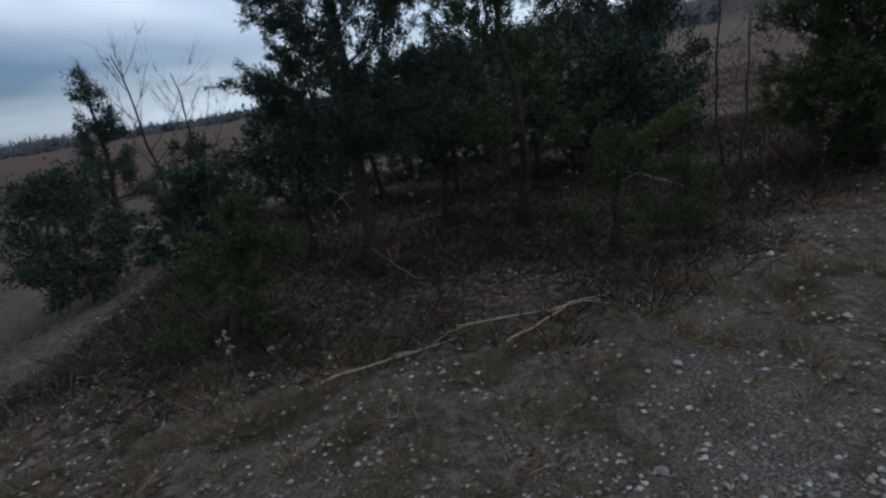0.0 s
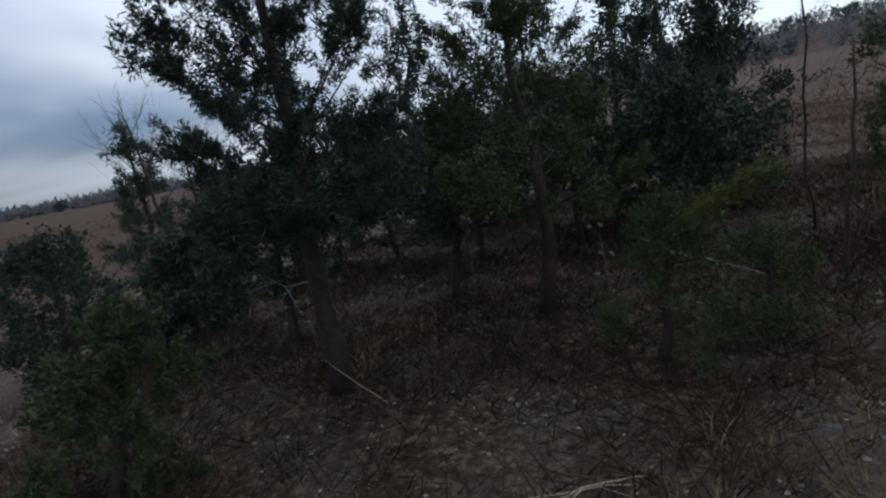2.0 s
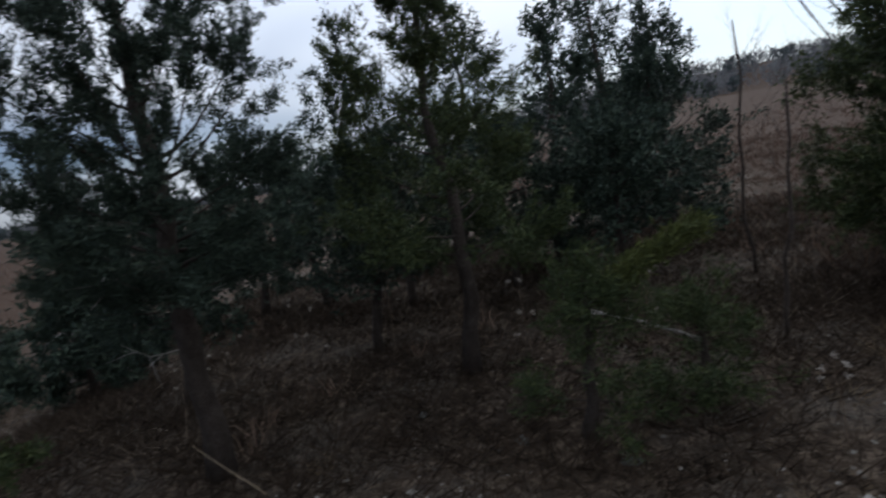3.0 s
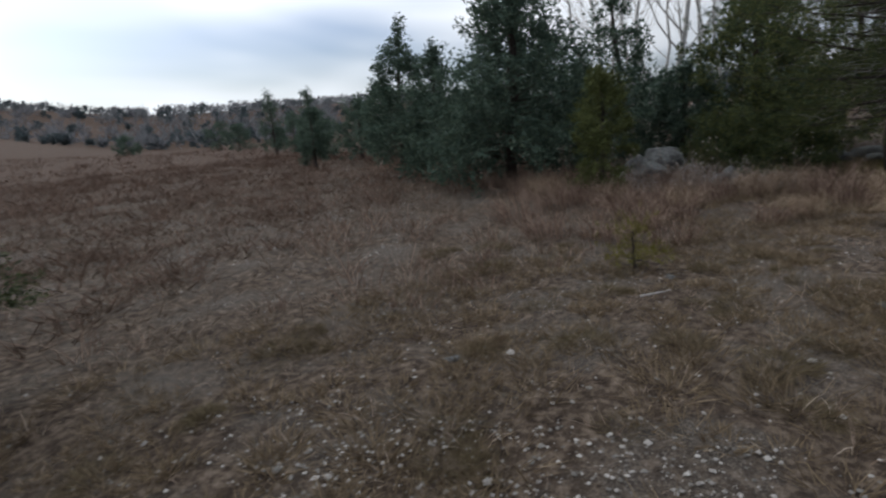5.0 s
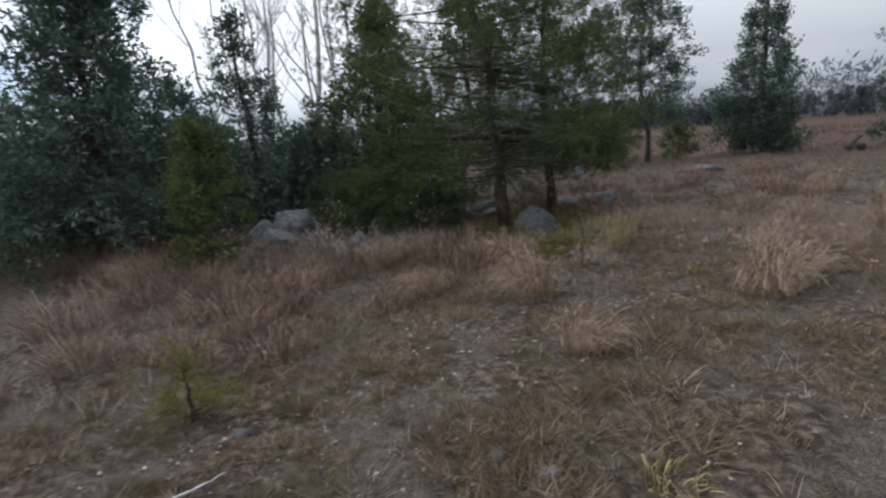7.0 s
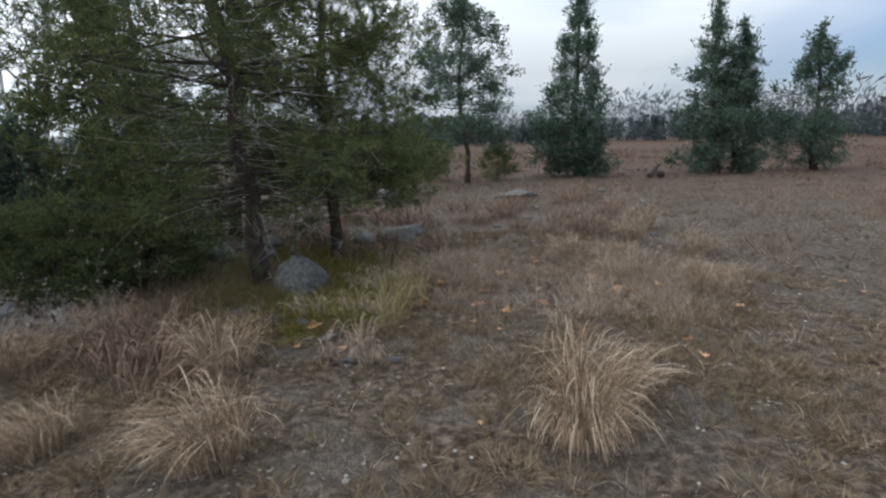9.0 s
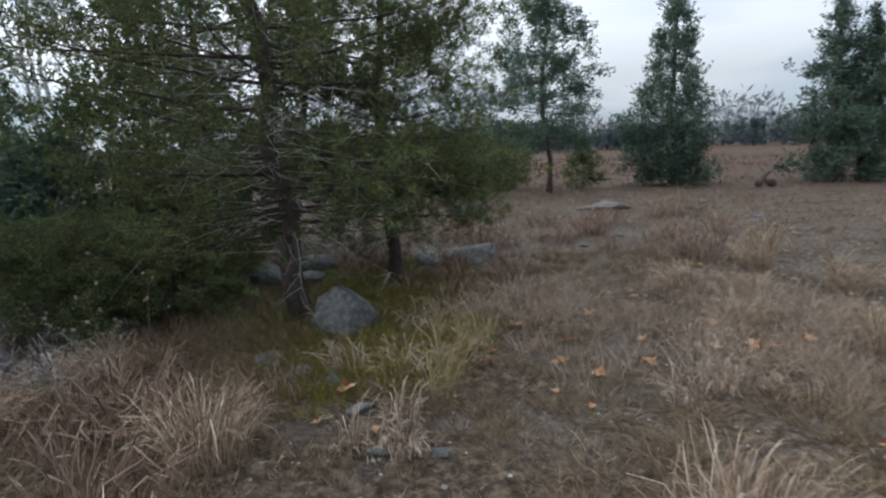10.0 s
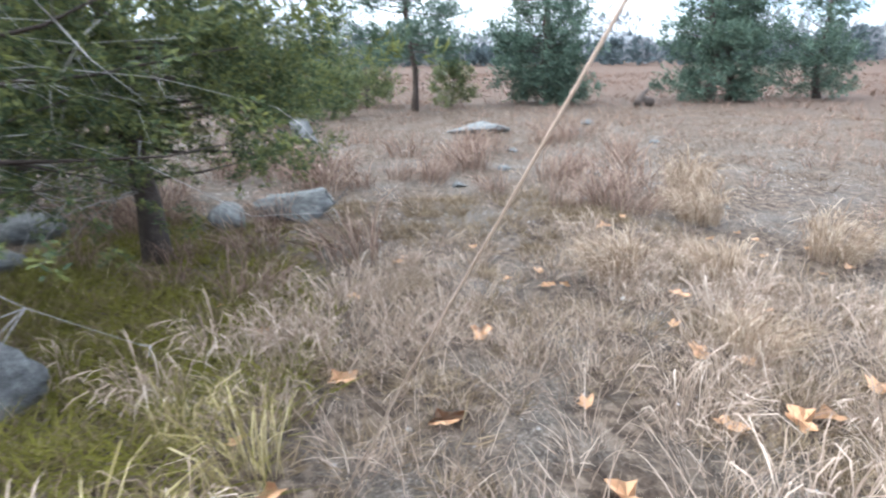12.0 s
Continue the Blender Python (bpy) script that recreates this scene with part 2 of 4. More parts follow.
M_ROCK = node_mat("lichened_limestone", [(0.3, (0.0343, 0.0343, 0.0323)), (0.46, (0.0824, 0.0824, 0.0789)), (0.58, (0.144, 0.145, 0.137)), (0.75, (0.247, 0.247, 0.23))],
                  scale=5, rough=0.92, bump=0.6, bump_scale=22)
M_PEBBLE = node_mat("pale_pebbles", [(0.1, (0.102, 0.0936, 0.0801)), (0.5, (0.218, 0.199, 0.177)), (0.9, (0.364, 0.337, 0.303))],
                    scale=20, rough=0.9, bump=0.2, island=0.8)
M_LEAF = node_mat("fallen_leaf", [(0.1, (0.22, 0.1, 0.045)), (0.5, (0.42, 0.21, 0.1)), (0.9, (0.6, 0.38, 0.22))],
                  scale=6, rough=0.75, bump=0.2, island=0.7, translucent=0.15)
M_FLUFF = node_mat("seed_fluff", [(0.3, (0.225, 0.198, 0.168)), (0.7, (0.39, 0.346, 0.301))], scale=20, rough=0.95, bump=0.1)
# distance haze is painted into both far-wood colours as a blue-grey tint
M_FARWOOD_HAZED = node_mat("far_bare_woods", [(0.1, (0.12, 0.122, 0.13)), (0.5, (0.155, 0.157, 0.165)), (0.9, (0.2, 0.2, 0.208))],
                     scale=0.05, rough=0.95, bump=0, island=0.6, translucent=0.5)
M_FARPINE_HAZED = node_mat("far_conifers", [(0.1, (0.05, 0.064, 0.068)), (0.5, (0.066, 0.082, 0.085)), (0.9, (0.085, 0.1, 0.1))],
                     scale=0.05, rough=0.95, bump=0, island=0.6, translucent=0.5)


# ---- mesh helpers ----
rng = np.random.default_rng(7)


def mesh_of(name, verts, polys, material, smooth=False):
    """One mesh from a vertex array and arrays of equal-sided faces."""
    me = bpy.data.meshes.new(name)
    v = np.asarray(verts, dtype=np.float32).reshape(-1, 3)
    me.vertices.add(len(v))
    me.vertices.foreach_set("co", v.ravel())
    polys = [np.asarray(p, dtype=np.int32) for p in polys if len(p)]
    loops = np.concatenate([p.ravel() for p in polys])
    sizes = np.concatenate([np.full(len(p), p.shape[1], dtype=np.int32) for p in polys])
    starts = np.concatenate([[0], np.cumsum(sizes)[:-1]]).astype(np.int32)
    me.loops.add(len(loops))
    me.loops.foreach_set("vertex_index", loops)
    me.polygons.add(len(sizes))
    me.polygons.foreach_set("loop_start", starts)
    if smooth:
        me.polygons.foreach_set("use_smooth", np.ones(len(sizes), dtype=bool))
    me.materials.append(material)
    me.update(calc_edges=True)
    me.validate()
    return me


def join(pieces):
    """Vertex and face arrays of several pieces as one."""
    vs, fs, k = [], {}, 0
    for v, f in pieces:
        vs.append(v)
        for p in f:
            p = np.asarray(p)
            if len(p):
                fs.setdefault(p.shape[1], []).append(p + k)
        k += len(v)
    return np.concatenate(vs), [np.concatenate(p) for p in fs.values()]


def part(name, data, material, parent, label="", smooth=False):
    v, f = data
    ob = new(name, mesh_of(name, v, f, material, smooth))
    ob.parent = parent
    if label:
        tagged(ob, label)
    return ob


def thing(name, m, label, category, group="", kind=""):
    ob = new(name)
    ob.empty_display_size = 0.2
    ob.matrix_world = m
    return tagged(ob, label, category, group, kind)


def unit(v):
    return v / np.maximum(np.linalg.norm(v, axis=-1, keepdims=True), 1e-9)


def tube(pts, radii, sides=6, rough=0.0, seed=0):
    """A tapered tube along a line of points, closed at both ends."""
    pts, radii = np.asarray(pts, float), np.asarray(radii, float)
    g = np.random.default_rng(seed)
    tang = unit(np.gradient(pts, axis=0))
    ref = np.array([0.0, 0, 1]) if abs(tang[0, 2]) < 0.8 else np.array([1.0, 0, 0])
    a = unit(np.cross(tang, ref))
    b = np.cross(tang, a)
    th = np.linspace(0, 2 * np.pi, sides, endpoint=False)
    lump = 1 + rough * g.normal(0, 1, (len(pts), sides))
    ring = pts[:, None] + (radii[:, None] * lump)[..., None] * (np.cos(th)[None, :, None] * a[:, None] + np.sin(th)[None, :, None] * b[:, None])
    v = ring.reshape(-1, 3)
    i = np.arange(len(pts) - 1)[:, None] * sides
    j = np.arange(sides)[None]
    jn = (j + 1) % sides
    q = np.stack([i + j, i + jn, i + sides + jn, i + sides + j], -1).reshape(-1, 4)
    caps = np.array([np.arange(sides)[::-1], np.arange(sides) + (len(pts) - 1) * sides])
    return v, [q, caps]


def spindles(p, d, length, width, g):
    """Small folded sprigs from p along d, two facets each."""
    d = unit(d)
    s = unit(np.cross(d, g.normal(0, 1, d.shape)))
    t = np.cross(d, s)
    n = len(p)
    length, width = np.broadcast_to(length, n)[:, None], np.broadcast_to(width, n)[:, None]
    mid = p + d * length * g.uniform(0.4, 0.65, (n, 1))
    v = np.stack([p, mid + s * width, p + d * length, mid - 0.3 * s * width + 0.95 * t * width], 1)
    base = np.arange(n)[:, None] * 4
    tri = np.array([[0, 1, 2], [0, 2, 3]])
    return v.reshape(-1, 3), [(base[:, None] + tri[None]).reshape(-1, 3)]


def blades(p, d, bend, length, width, g, steps=3, nod=False):
    """Curved, tapering grass blades from p, starting along d and bending over towards bend."""
    n = len(p)
    side = unit(np.cross(d, np.stack([np.cos(a := g.uniform(0, 6.283, n)), np.sin(a), np.zeros(n)], 1)))
    length, width = np.broadcast_to(length, n)[:, None], np.broadcast_to(width, n)[:, None]
    rows = []
    pos, way = p.copy(), unit(d)
    for k in range(steps + 1):
        w = width * (1 - 0.85 * k / steps) if not nod else width * (0.75 + 0.75 * (k >= steps - 2))
        rows += [pos - side * w, pos + side * w]
        way = unit(way + bend * ((8.0 * ((k + 1) / steps) ** 3 / steps) if nod else 2.2 * (k + 0.35) / steps ** 2))
        pos = pos + way * length / steps
    rows[-2] = (rows[-2] + rows[-1]) / 2                   # one point at the tip
    v = np.stack(rows[:-1], 1)
    m = 2 * steps + 1
    q = np.array([[2 * k, 2 * k + 1, 2 * k + 3, 2 * k + 2] for k in range(steps - 1)]).reshape(-1, 4)
    root = np.arange(n)[:, None, None] * m
    tip = np.array([[2 * steps - 2, 2 * steps - 1, 2 * steps]])
    return v.reshape(-1, 3), [(root + q[None]).reshape(-1, 4), (root + tip[None]).reshape(-1, 3)]


# ---- the lie of the land ----
def step(a, b, x):
    t = np.clip((x - a) / (b - a), 0, 1)
    return t * t * (3 - 2 * t)


def lumps(x, y):
    return (0.035 * np.sin(x * 1.7 + 0.8 * np.sin(y * 1.3)) * np.sin(y * 2.1 + 0.6 * np.sin(x * 1.1))
            + 0.016 * np.sin(x * 5.3 + 1.3 * np.sin(y * 4.1)) * np.sin(y * 6.1 + np.sin(x * 3.7)))


def height(x, y):
    """Height of the ground: level along the walk, falling away west, rising to the hill in the north."""
    x, y = np.asarray(x, float), np.asarray(y, float)
    dx, dy = x - 2, y - 2
    d = np.hypot(dx, dy)
    az = np.degrees(np.arctan2(dx, dy))                   # from north towards east
    north = step(52, 24, az) * step(-95, -60, az)
    h = lumps(x, y) * step(60, 25, d)
    h = h - 1.5 * step(-0.5, -11, x) * step(70, 20, d)
    h = h + north * (1.3 + 3.3 * step(-12, 12, az)) * step(22, 130, d) + (1 - north) * 0.6 * step(40, 160, d)
    h = h + 11.0 * step(125, 230, d) * step(100, 62, az) * step(-12, 14, az) * (1 - 0.12 * step(36, 46, az))
    h = h - 1.8 * step(34, 46, az) * step(105, 70, az) * step(45, 120, d)
    return h + 3.0 * step(260, 800, d)


def on(x, y, sink=0.0):
    return float(height(x, y)) - sink


def build_ground():
    u = np.linspace(-1, 1, 220)
    gx, gy = np.meshgrid(8 + 3.2 * np.sinh(u * 6.3), 1 + 3.2 * np.sinh(u * 6.3), indexing="ij")
    v = np.stack([gx, gy, height(gx, gy)], -1).reshape(-1, 3)
    n = len(u)
    i, j = np.meshgrid(np.arange(n - 1), np.arange(n - 1), indexing="ij")
    a = (i * n + j).ravel()
    ob = new("ground", mesh_of("ground", v, [np.stack([a, a + n, a + n + 1, a + 1], 1)], M_GROUND, True))
    tagged(ob, "stony winter turf, grey-brown and thin, over rolling ground", "ground", kind="structure")


build_ground()


# ---- trees ----
def cedar_parts(H, R, bottom, seed, tufts, sprigs, sprig=0.1, lean=(0, 0), pointed=0.85, rise=0.75, trunk_r=None, dead=0, open_=0.25, bare=0.25, fluff=1.0, fat=1.0, skirt=0.0, even=1.15, more=1.0, plume=1.2):
    """Arrays of a red cedar: trunk, limbs, crown and dead twigs. rise: how steeply limbs climb; bare: inner share without leaves."""
    g = np.random.default_rng(seed)
    sprigs = sprigs if sprig < 0.07 else max(7, int(sprigs * 0.68))
    trunk_r = trunk_r or 0.018 * H + 0.02
    k = 12
    u = np.linspace(0, 1, k)
    wob = np.cumsum(g.normal(0, 0.012 * H, (k, 2)), 0)
    wob -= wob[0]
    axis = np.stack([lean[0] * u ** 1.3 + wob[:, 0], lean[1] * u ** 1.3 + wob[:, 1], u * H * 0.97], 1)
    axis[0, 2] = -0.12
    rad = trunk_r * (1 - u) ** 0.8 + 0.006
    rad[0] *= 1.35
    trunk = tube(axis, rad, 9, 0.08, seed)
    limbs, crown_p, crown_d, deads = [], [], [], []
    n = int((26 + 9 * H) * more)
    hs = np.sort(g.uniform(0, 1, n) ** even)
    for i, s in enumerate(hs):
        z = bottom + (H * 0.96 - bottom) * s
        base = np.array([np.interp(z, axis[:, 2], axis[:, c]) for c in range(3)])
        prof = max(0.06, (1 - s) ** pointed * min(1.0, 0.62 + 1.6 * s))
        L = R * prof * g.uniform(0.62, 1.18)
        az = i * 2.399 + g.normal(0, 0.4)
        climb = rise * (0.25 + 1.1 * s) + g.normal(0, 0.12)
        m = 6
        t = np.linspace(0, 1, m)[:, None]
        out = np.array([math.cos(az), math.sin(az), 0])
        line = base + out * L * t + np.array([0, 0, 1.0]) * L * (climb * t ** 1.4 - 0.12 * t) + np.cumsum(g.normal(0, 0.02 * L, (m, 3)), 0) * t
        r0 = max(0.004, trunk_r * 0.24 * (L / R))
        limbs.append(tube(line, r0 * (1 - 0.85 * t[:, 0]), 4, 0, i))
        share = max(4, int(tufts * (L / R + 0.15) / (n * 0.62)))
        if g.random() < open_ * 0.35:
            share //= 3
        if z < skirt:
            share = max(2, share // 4)
        plumes = max(2, int(share / 7))
        tt = bare + (1 - bare) * g.uniform(0, 1, plumes) ** (0.5 if fluff > 1.95 else 0.7)
        idx = tt * (m - 1)
        lo = np.minimum(idx.astype(int), m - 2)
        root = line[lo] + (line[lo + 1] - line[lo]) * (idx - lo)[:, None]
        swing = g.normal(0, 0.62 / plume ** 0.7, (plumes, 3)) * np.array([1, 1, 0.55])
        plume_d = unit(out * 0.6 + np.array([0, 0, -0.1 + (0.35 + 0.45 * rise) * (0.35 + s) + 0.3 * s]) + swing)
        plume_l = plume * (0.1 + 0.34 * L) * g.uniform(0.45, 1.2, plumes) * (1.1 - 0.35 * tt)
        which = g.integers(0, plumes, share)
        go = g.uniform(0, 1, share) ** 0.8
        crown_p.append(root[which] + plume_d[which] * (plume_l[which] * go)[:, None] + g.normal(0, (0.018 + 0.025 * R) * fluff, (share, 3)) * (1.25 - 1.05 * go[:, None]))
        crown_d.append(unit(plume_d[which] + g.normal(0, 0.4, (share, 3)) + np.array([0, 0, 0.15])))
    # leader
    share = max(6, tufts // 40)
    tz = g.uniform(0.8, 1.0, share)
    crown_p.append(np.stack([np.interp(tz * H * 0.97, axis[:, 2], axis[:, 0]), np.interp(tz * H * 0.97, axis[:, 2], axis[:, 1]), tz * H], 1) + g.normal(0, 0.03, (share, 3)))
    crown_d.append(unit(np.array([0, 0, 1.0]) + g.normal(0, 0.4, (share, 3))))
    P, D = np.concatenate(crown_p), np.concatenate(crown_d)
    keep = P[:, 2] > 0.06
    P, D = P[keep], D[keep]
    # every tuft is a short shoot with sprigs up and down it
    shoot = g.uniform(0.6, 1.5, len(P)) * sprig * 1.5
    along = g.uniform(-0.2, 1, (len(P), sprigs))
    sp = P[:, None] + D[:, None] * (along * shoot[:, None])[..., None] + g.normal(0, sprig * 0.3, (len(P), sprigs, 3))
    sd = D[:, None] * 0.7 + g.normal(0, 0.6, (len(P), sprigs, 3))
    cnt = len(P) * sprigs
    crown = spindles(sp.reshape(-1, 3), sd.reshape(-1, 3), sprig * g.uniform(0.5, 1.15, cnt), sprig * fat * (1.0 if sprig < 0.07 else 1.35) * g.uniform(0.055, 0.105, cnt), g)
    for i in range(dead):
        z = g.uniform(0.12, 0.62) * H * 0.75 + 0.1
        base = np.array([np.interp(z, axis[:, 2], axis[:, c]) for c in range(3)])
        az = g.uniform(0, 6.283)
        L = R * g.uniform(0.25, 0.72)
        m = 6
        t = np.linspace(0, 1, m)[:, None]
        line = base + np.array([math.cos(az), math.sin(az), 0]) * L * t + np.array([0, 0, 1.0]) * L * (g.uniform(-0.25, 0.2) * t + g.uniform(-0.3, 0.15) * t ** 2)
        line = line + np.cumsum(g.normal(0, 0.06 * L, (m, 3)), 0) * t
        deads.append(tube(line, 0.0048 * (1 - 0.8 * t[:, 0]), 4, 0, i))
        for c in range(4):
            a = line[g.integers(2, m)]
            w = unit(g.normal(0, 1, 3) + np.array([math.cos(az), math.sin(az), -0.2]))
            b = a + w * g.uniform(0.12, 0.35)
            mid = (a + b) / 2 + g.normal(0, 0.025, 3)
            deads.append(tube(np.array([a, mid, b]), np.array([0.0032, 0.0025, 0.001]), 3, 0, c))
    return trunk, limbs, crown, deads


def cedar(x, y, label, H, R, bottom, seed, tufts, sprigs, mat=None, single_limbs=10, turn=0.0, sink=0.02, name="cedar_tree", group="", **kw):
    """One cedar as a thing: trunk, its heaviest limbs, the finer limbs, crown, dead twigs."""
    trunk, limbs, crown, deads = cedar_parts(H, R, bottom, seed, tufts, sprigs, **kw)
    ob = thing(name, pose(x, y, on(x, y, sink), 0, 0, turn), label, "tree", group)
    part("trunk", trunk, M_BARK, ob, smooth=True)
    for q in limbs[:single_limbs]:
        part("limb", q, M_BARK, ob, smooth=True)
    if limbs[single_limbs:]:
        tagged(part("branchwork", join(limbs[single_limbs:]), M_BARK, ob, smooth=True), kind="stuff")
    part("crown", crown, mat or M_CEDAR, ob)
    if deads:
        tagged(part("dead_branchwork", join(deads), M_TWIG, ob, "bare grey dead twigs", smooth=True), kind="stuff")
    return ob


def bare_tree(x, y, label, H, seed, material, lean=(0, 0), trunk_r=0.09, forks=5, name="bare_tree", spread=0.5, group=""):
    """A leafless tree: trunk, limbs and a mesh of fine twigs."""
    g = np.random.default_rng(seed)
    u = np.linspace(0, 1, 10)
    wob = np.cumsum(g.normal(0, 0.012 * H, (10, 2)), 0)
    axis = np.stack([lean[0] * u + wob[:, 0] - wob[0, 0], lean[1] * u + wob[:, 1] - wob[0, 1], u * H], 1)
    axis[0, 2] = -0.1
    ob = thing(name, pose(x, y, on(x, y, 0.02)), label, "tree", group)
    part("trunk", tube(axis, trunk_r * (1 - u) ** 0.9 + 0.008, 8, 0.05, seed), material, ob, smooth=True)
    twigs = []
    for i in range(forks):
        z = g.uniform(0.25, 0.9)
        base = np.array([np.interp(z, u, axis[:, c]) for c in range(3)])
        az = i * 2.4 + g.normal(0, 0.3)
        L = H * (1 - z) * g.uniform(0.6, 1.0) * spread + 0.12 * H
        t = np.linspace(0, 1, 7)[:, None]
        line = base + np.array([math.cos(az), math.sin(az), 0]) * L * 0.6 * t + np.array([0, 0, 1.0]) * L * (0.5 * t + 0.4 * t ** 2) + np.cumsum(g.normal(0, 0.02 * L, (7, 3)), 0) * t
        part("limb", tube(line, trunk_r * 0.4 * (1 - z * 0.5) * (1 - 0.85 * t[:, 0]), 5, 0, i), material, ob, smooth=True)
        for c in range(12):
            a = line[g.integers(2, 7)]
            w = unit(np.array([math.cos(az), math.sin(az), 1.4]) + g.normal(0, 0.7, 3))
            M = L * g.uniform(0.2, 0.5)
            tt = np.linspace(0, 1, 4)[:, None]
            tw = a + w * M * tt + np.array([0, 0, 0.15]) * M * tt ** 2 + np.cumsum(g.normal(0, 0.03 * M, (4, 3)), 0)
            twigs.append(tube(tw, trunk_r * 0.1 * (1 - 0.8 * tt[:, 0]), 4, 0, c))
    tagged(part("twig_mass", join(twigs), material, ob, smooth=True), kind="stuff")
    return ob


# the thicket passed first
cedar(-0.85, 5.05, "dense dark-green red cedar with many upright shoots", 3.4, 0.85, 1.05, 11, 2500, 38, M_CEDAR_BLUE, sprig=0.045, fat=1.5, open_=0.7, even=1.0, fluff=0.7, plume=1.9, lean=(-0.2, 0.1), rise=1.4, pointed=0.6, dead=3, trunk_r=0.07)
cedar(0.63, 6.05, "dark-green red cedar with a leaning bare lower trunk", 3.2, 0.95, 0.7, 12, 2300, 26, M_CEDAR, sprig=0.05, fat=1.7, open_=0.5, even=1.1, fluff=1.2, plume=1.7, lean=(0.05, 0.05), rise=1.1, pointed=0.95, trunk_r=0.055)
cedar(-1.82, 4.0, "low bushy young cedar in dry grass", 1.0, 0.5, 0.05, 13, 520, 24, M_CEDAR, sprig=0.05, fat=1.8, fluff=1.4, lean=(0.2, 0.1), rise=0.7, pointed=0.6, single_limbs=6)
cedar(1.95, 5.1, "small olive-green young cedar below a dead branch", 0.58, 0.36, 0.05, 14, 330, 20, M_CEDAR, sprig=0.055, rise=0.7, pointed=0.6, single_limbs=6)
young = cedar(1.25, 4.95, "leaning young cedar with one bright olive bough", 0.95, 0.34, 0.15, 16, 330, 20, M_CEDAR, sprig=0.06, lean=(0.1, 0), rise=0.5, pointed=0.5, single_limbs=6)
_g = np.random.default_rng(5)
_t = np.linspace(0, 1, 6)[:, None]
_line = np.array([0.05, 0, 0.7]) + np.array([0.6, -0.16, 0.0]) * _t + np.array([0, 0, 0.42]) * _t ** 0.8
bough = part("bough", tube(_line, 0.012 * (1 - 0.8 * _t[:, 0]), 5), M_BARK, young, "bright olive-green bough", smooth=True)
_k = 2000
_q = _g.uniform(0.25, 1, _k)
_p = np.stack([np.interp(_q, _t[:, 0], _line[:, c]) for c in range(3)], 1) + _g.normal(0, 0.036, (_k, 3)) * np.array([1, 1, 0.75])
part("bough_leaves", spindles(_p, np.array([0.5, -0.2, 0.5]) + _g.normal(0, 0.5, (_k, 3)), _g.uniform(0.03, 0.07, _k), 0.006, _g), M_OLIVE, bough, "bright olive-green scale leaves")
cedar(4.45, 6.4, "full conical dark cedar rooted in open turf", 2.95, 1.2, 0.1, 17, 3800, 22, M_CEDAR, sprig=0.06, fat=1.7, fluff=2.1, bare=0.1, lean=(0.15, -0.1), rise=0.7, pointed=0.95)
for bx, by, bh, br, bs in ((-0.8, 11.0, 4.1, 0.65, 21), (0.7, 11.2, 4.3, 0.75, 22), (2.7, 10.4, 4.5, 0.95, 23), (3.7, 10.8, 3.3, 0.95, 24), (1.8, 9.2, 3.1, 0.85, 25), (-2.2, 9.6, 2.6, 0.9, 26), (3.3, 12.6, 3.4, 1.1, 27), (3.2, 9.2, 2.3, 0.9, 124)):
    cedar(bx, by, "dark cedar with spiky shoots, crowding the back of the thicket", bh, br, 0.2, bs, 1000, 10, M_CEDAR_BLUE, sprig=0.085, fat=2.0, fluff=1.1, plume=1.6, rise=1.2, pointed=0.7, single_limbs=4, group="thicket cedars", trunk_r=0.05)
cedar(-10.0, 16.8, "lone sparse cedar down the slope", 5.0, 1.3, 0.5, 31, 1300, 18, M_CEDAR_BLUE, sprig=0.13, single_limbs=4)
for bx, by, bh, br, bs in ((-5.6, 8.3, 1.9, 1.0, 32), (-6.8, 9.6, 2.0, 1.1, 33), (-4.6, 10.5, 1.7, 1.0, 34), (-3.6, 7.9, 1.2, 0.7, 35)):
    cedar(bx, by, "low dark cedar bush on the falling slope", bh, br, 0.08, bs, 700, 16, M_CEDAR_BLUE, sprig=0.09, fat=1.9, fluff=1.5, rise=0.6, pointed=0.5, single_limbs=4, group="slope cedars")

for bx, by, bh, br, bs in ((-0.2, 7.0, 1.7, 0.75, 121), (-1.8, 6.6, 1.6, 0.75, 123), (0.0, 8.4, 1.9, 0.85, 28), (2.3, 7.9, 1.7, 0.75, 122), (1.2, 8.6, 1.9, 0.85, 29), (-1.2, 9.2, 1.9, 0.85, 125)):
    cedar(bx, by, "dark cedar with a bare stem, crowding the thicket", bh, br, 0.65, bs, 800, 10, M_CEDAR_BLUE, sprig=0.08, fat=2.0, fluff=1.5, plume=1.4, rise=0.7, pointed=0.6, bare=0.1, single_limbs=4, group="thicket cedars", trunk_r=0.045)

# the wood edge passed later
cedar(14.75, 4.65, "tall dense blue-green cedar at the wood's edge", 5.0, 2.1, 0.3, 41, 5400, 12, M_CEDAR_MID, sprig=0.115, fat=1.9, fluff=2.5, more=1.9, plume=1.3, bare=0.05, rise=0.5, pointed=1.12, lean=(0.1, -0.4))
cedar(17.8, 8.2, "narrow dark cedar behind the wood's edge", 3.9, 1.2, 0.4, 42, 1200, 13, M_CEDAR_MID, sprig=0.13, fat=2.0, fluff=3.0, bare=0.12, rise=0.4, pointed=0.95, single_limbs=4)
cedar(16.6, 6.7, "bushy dark cedar in the wood's edge", 3.0, 1.15, 0.4, 43, 1300, 13, M_CEDAR_MID, sprig=0.13, fat=2.0, fluff=3.0, bare=0.12, rise=0.4, pointed=0.95, single_limbs=4)
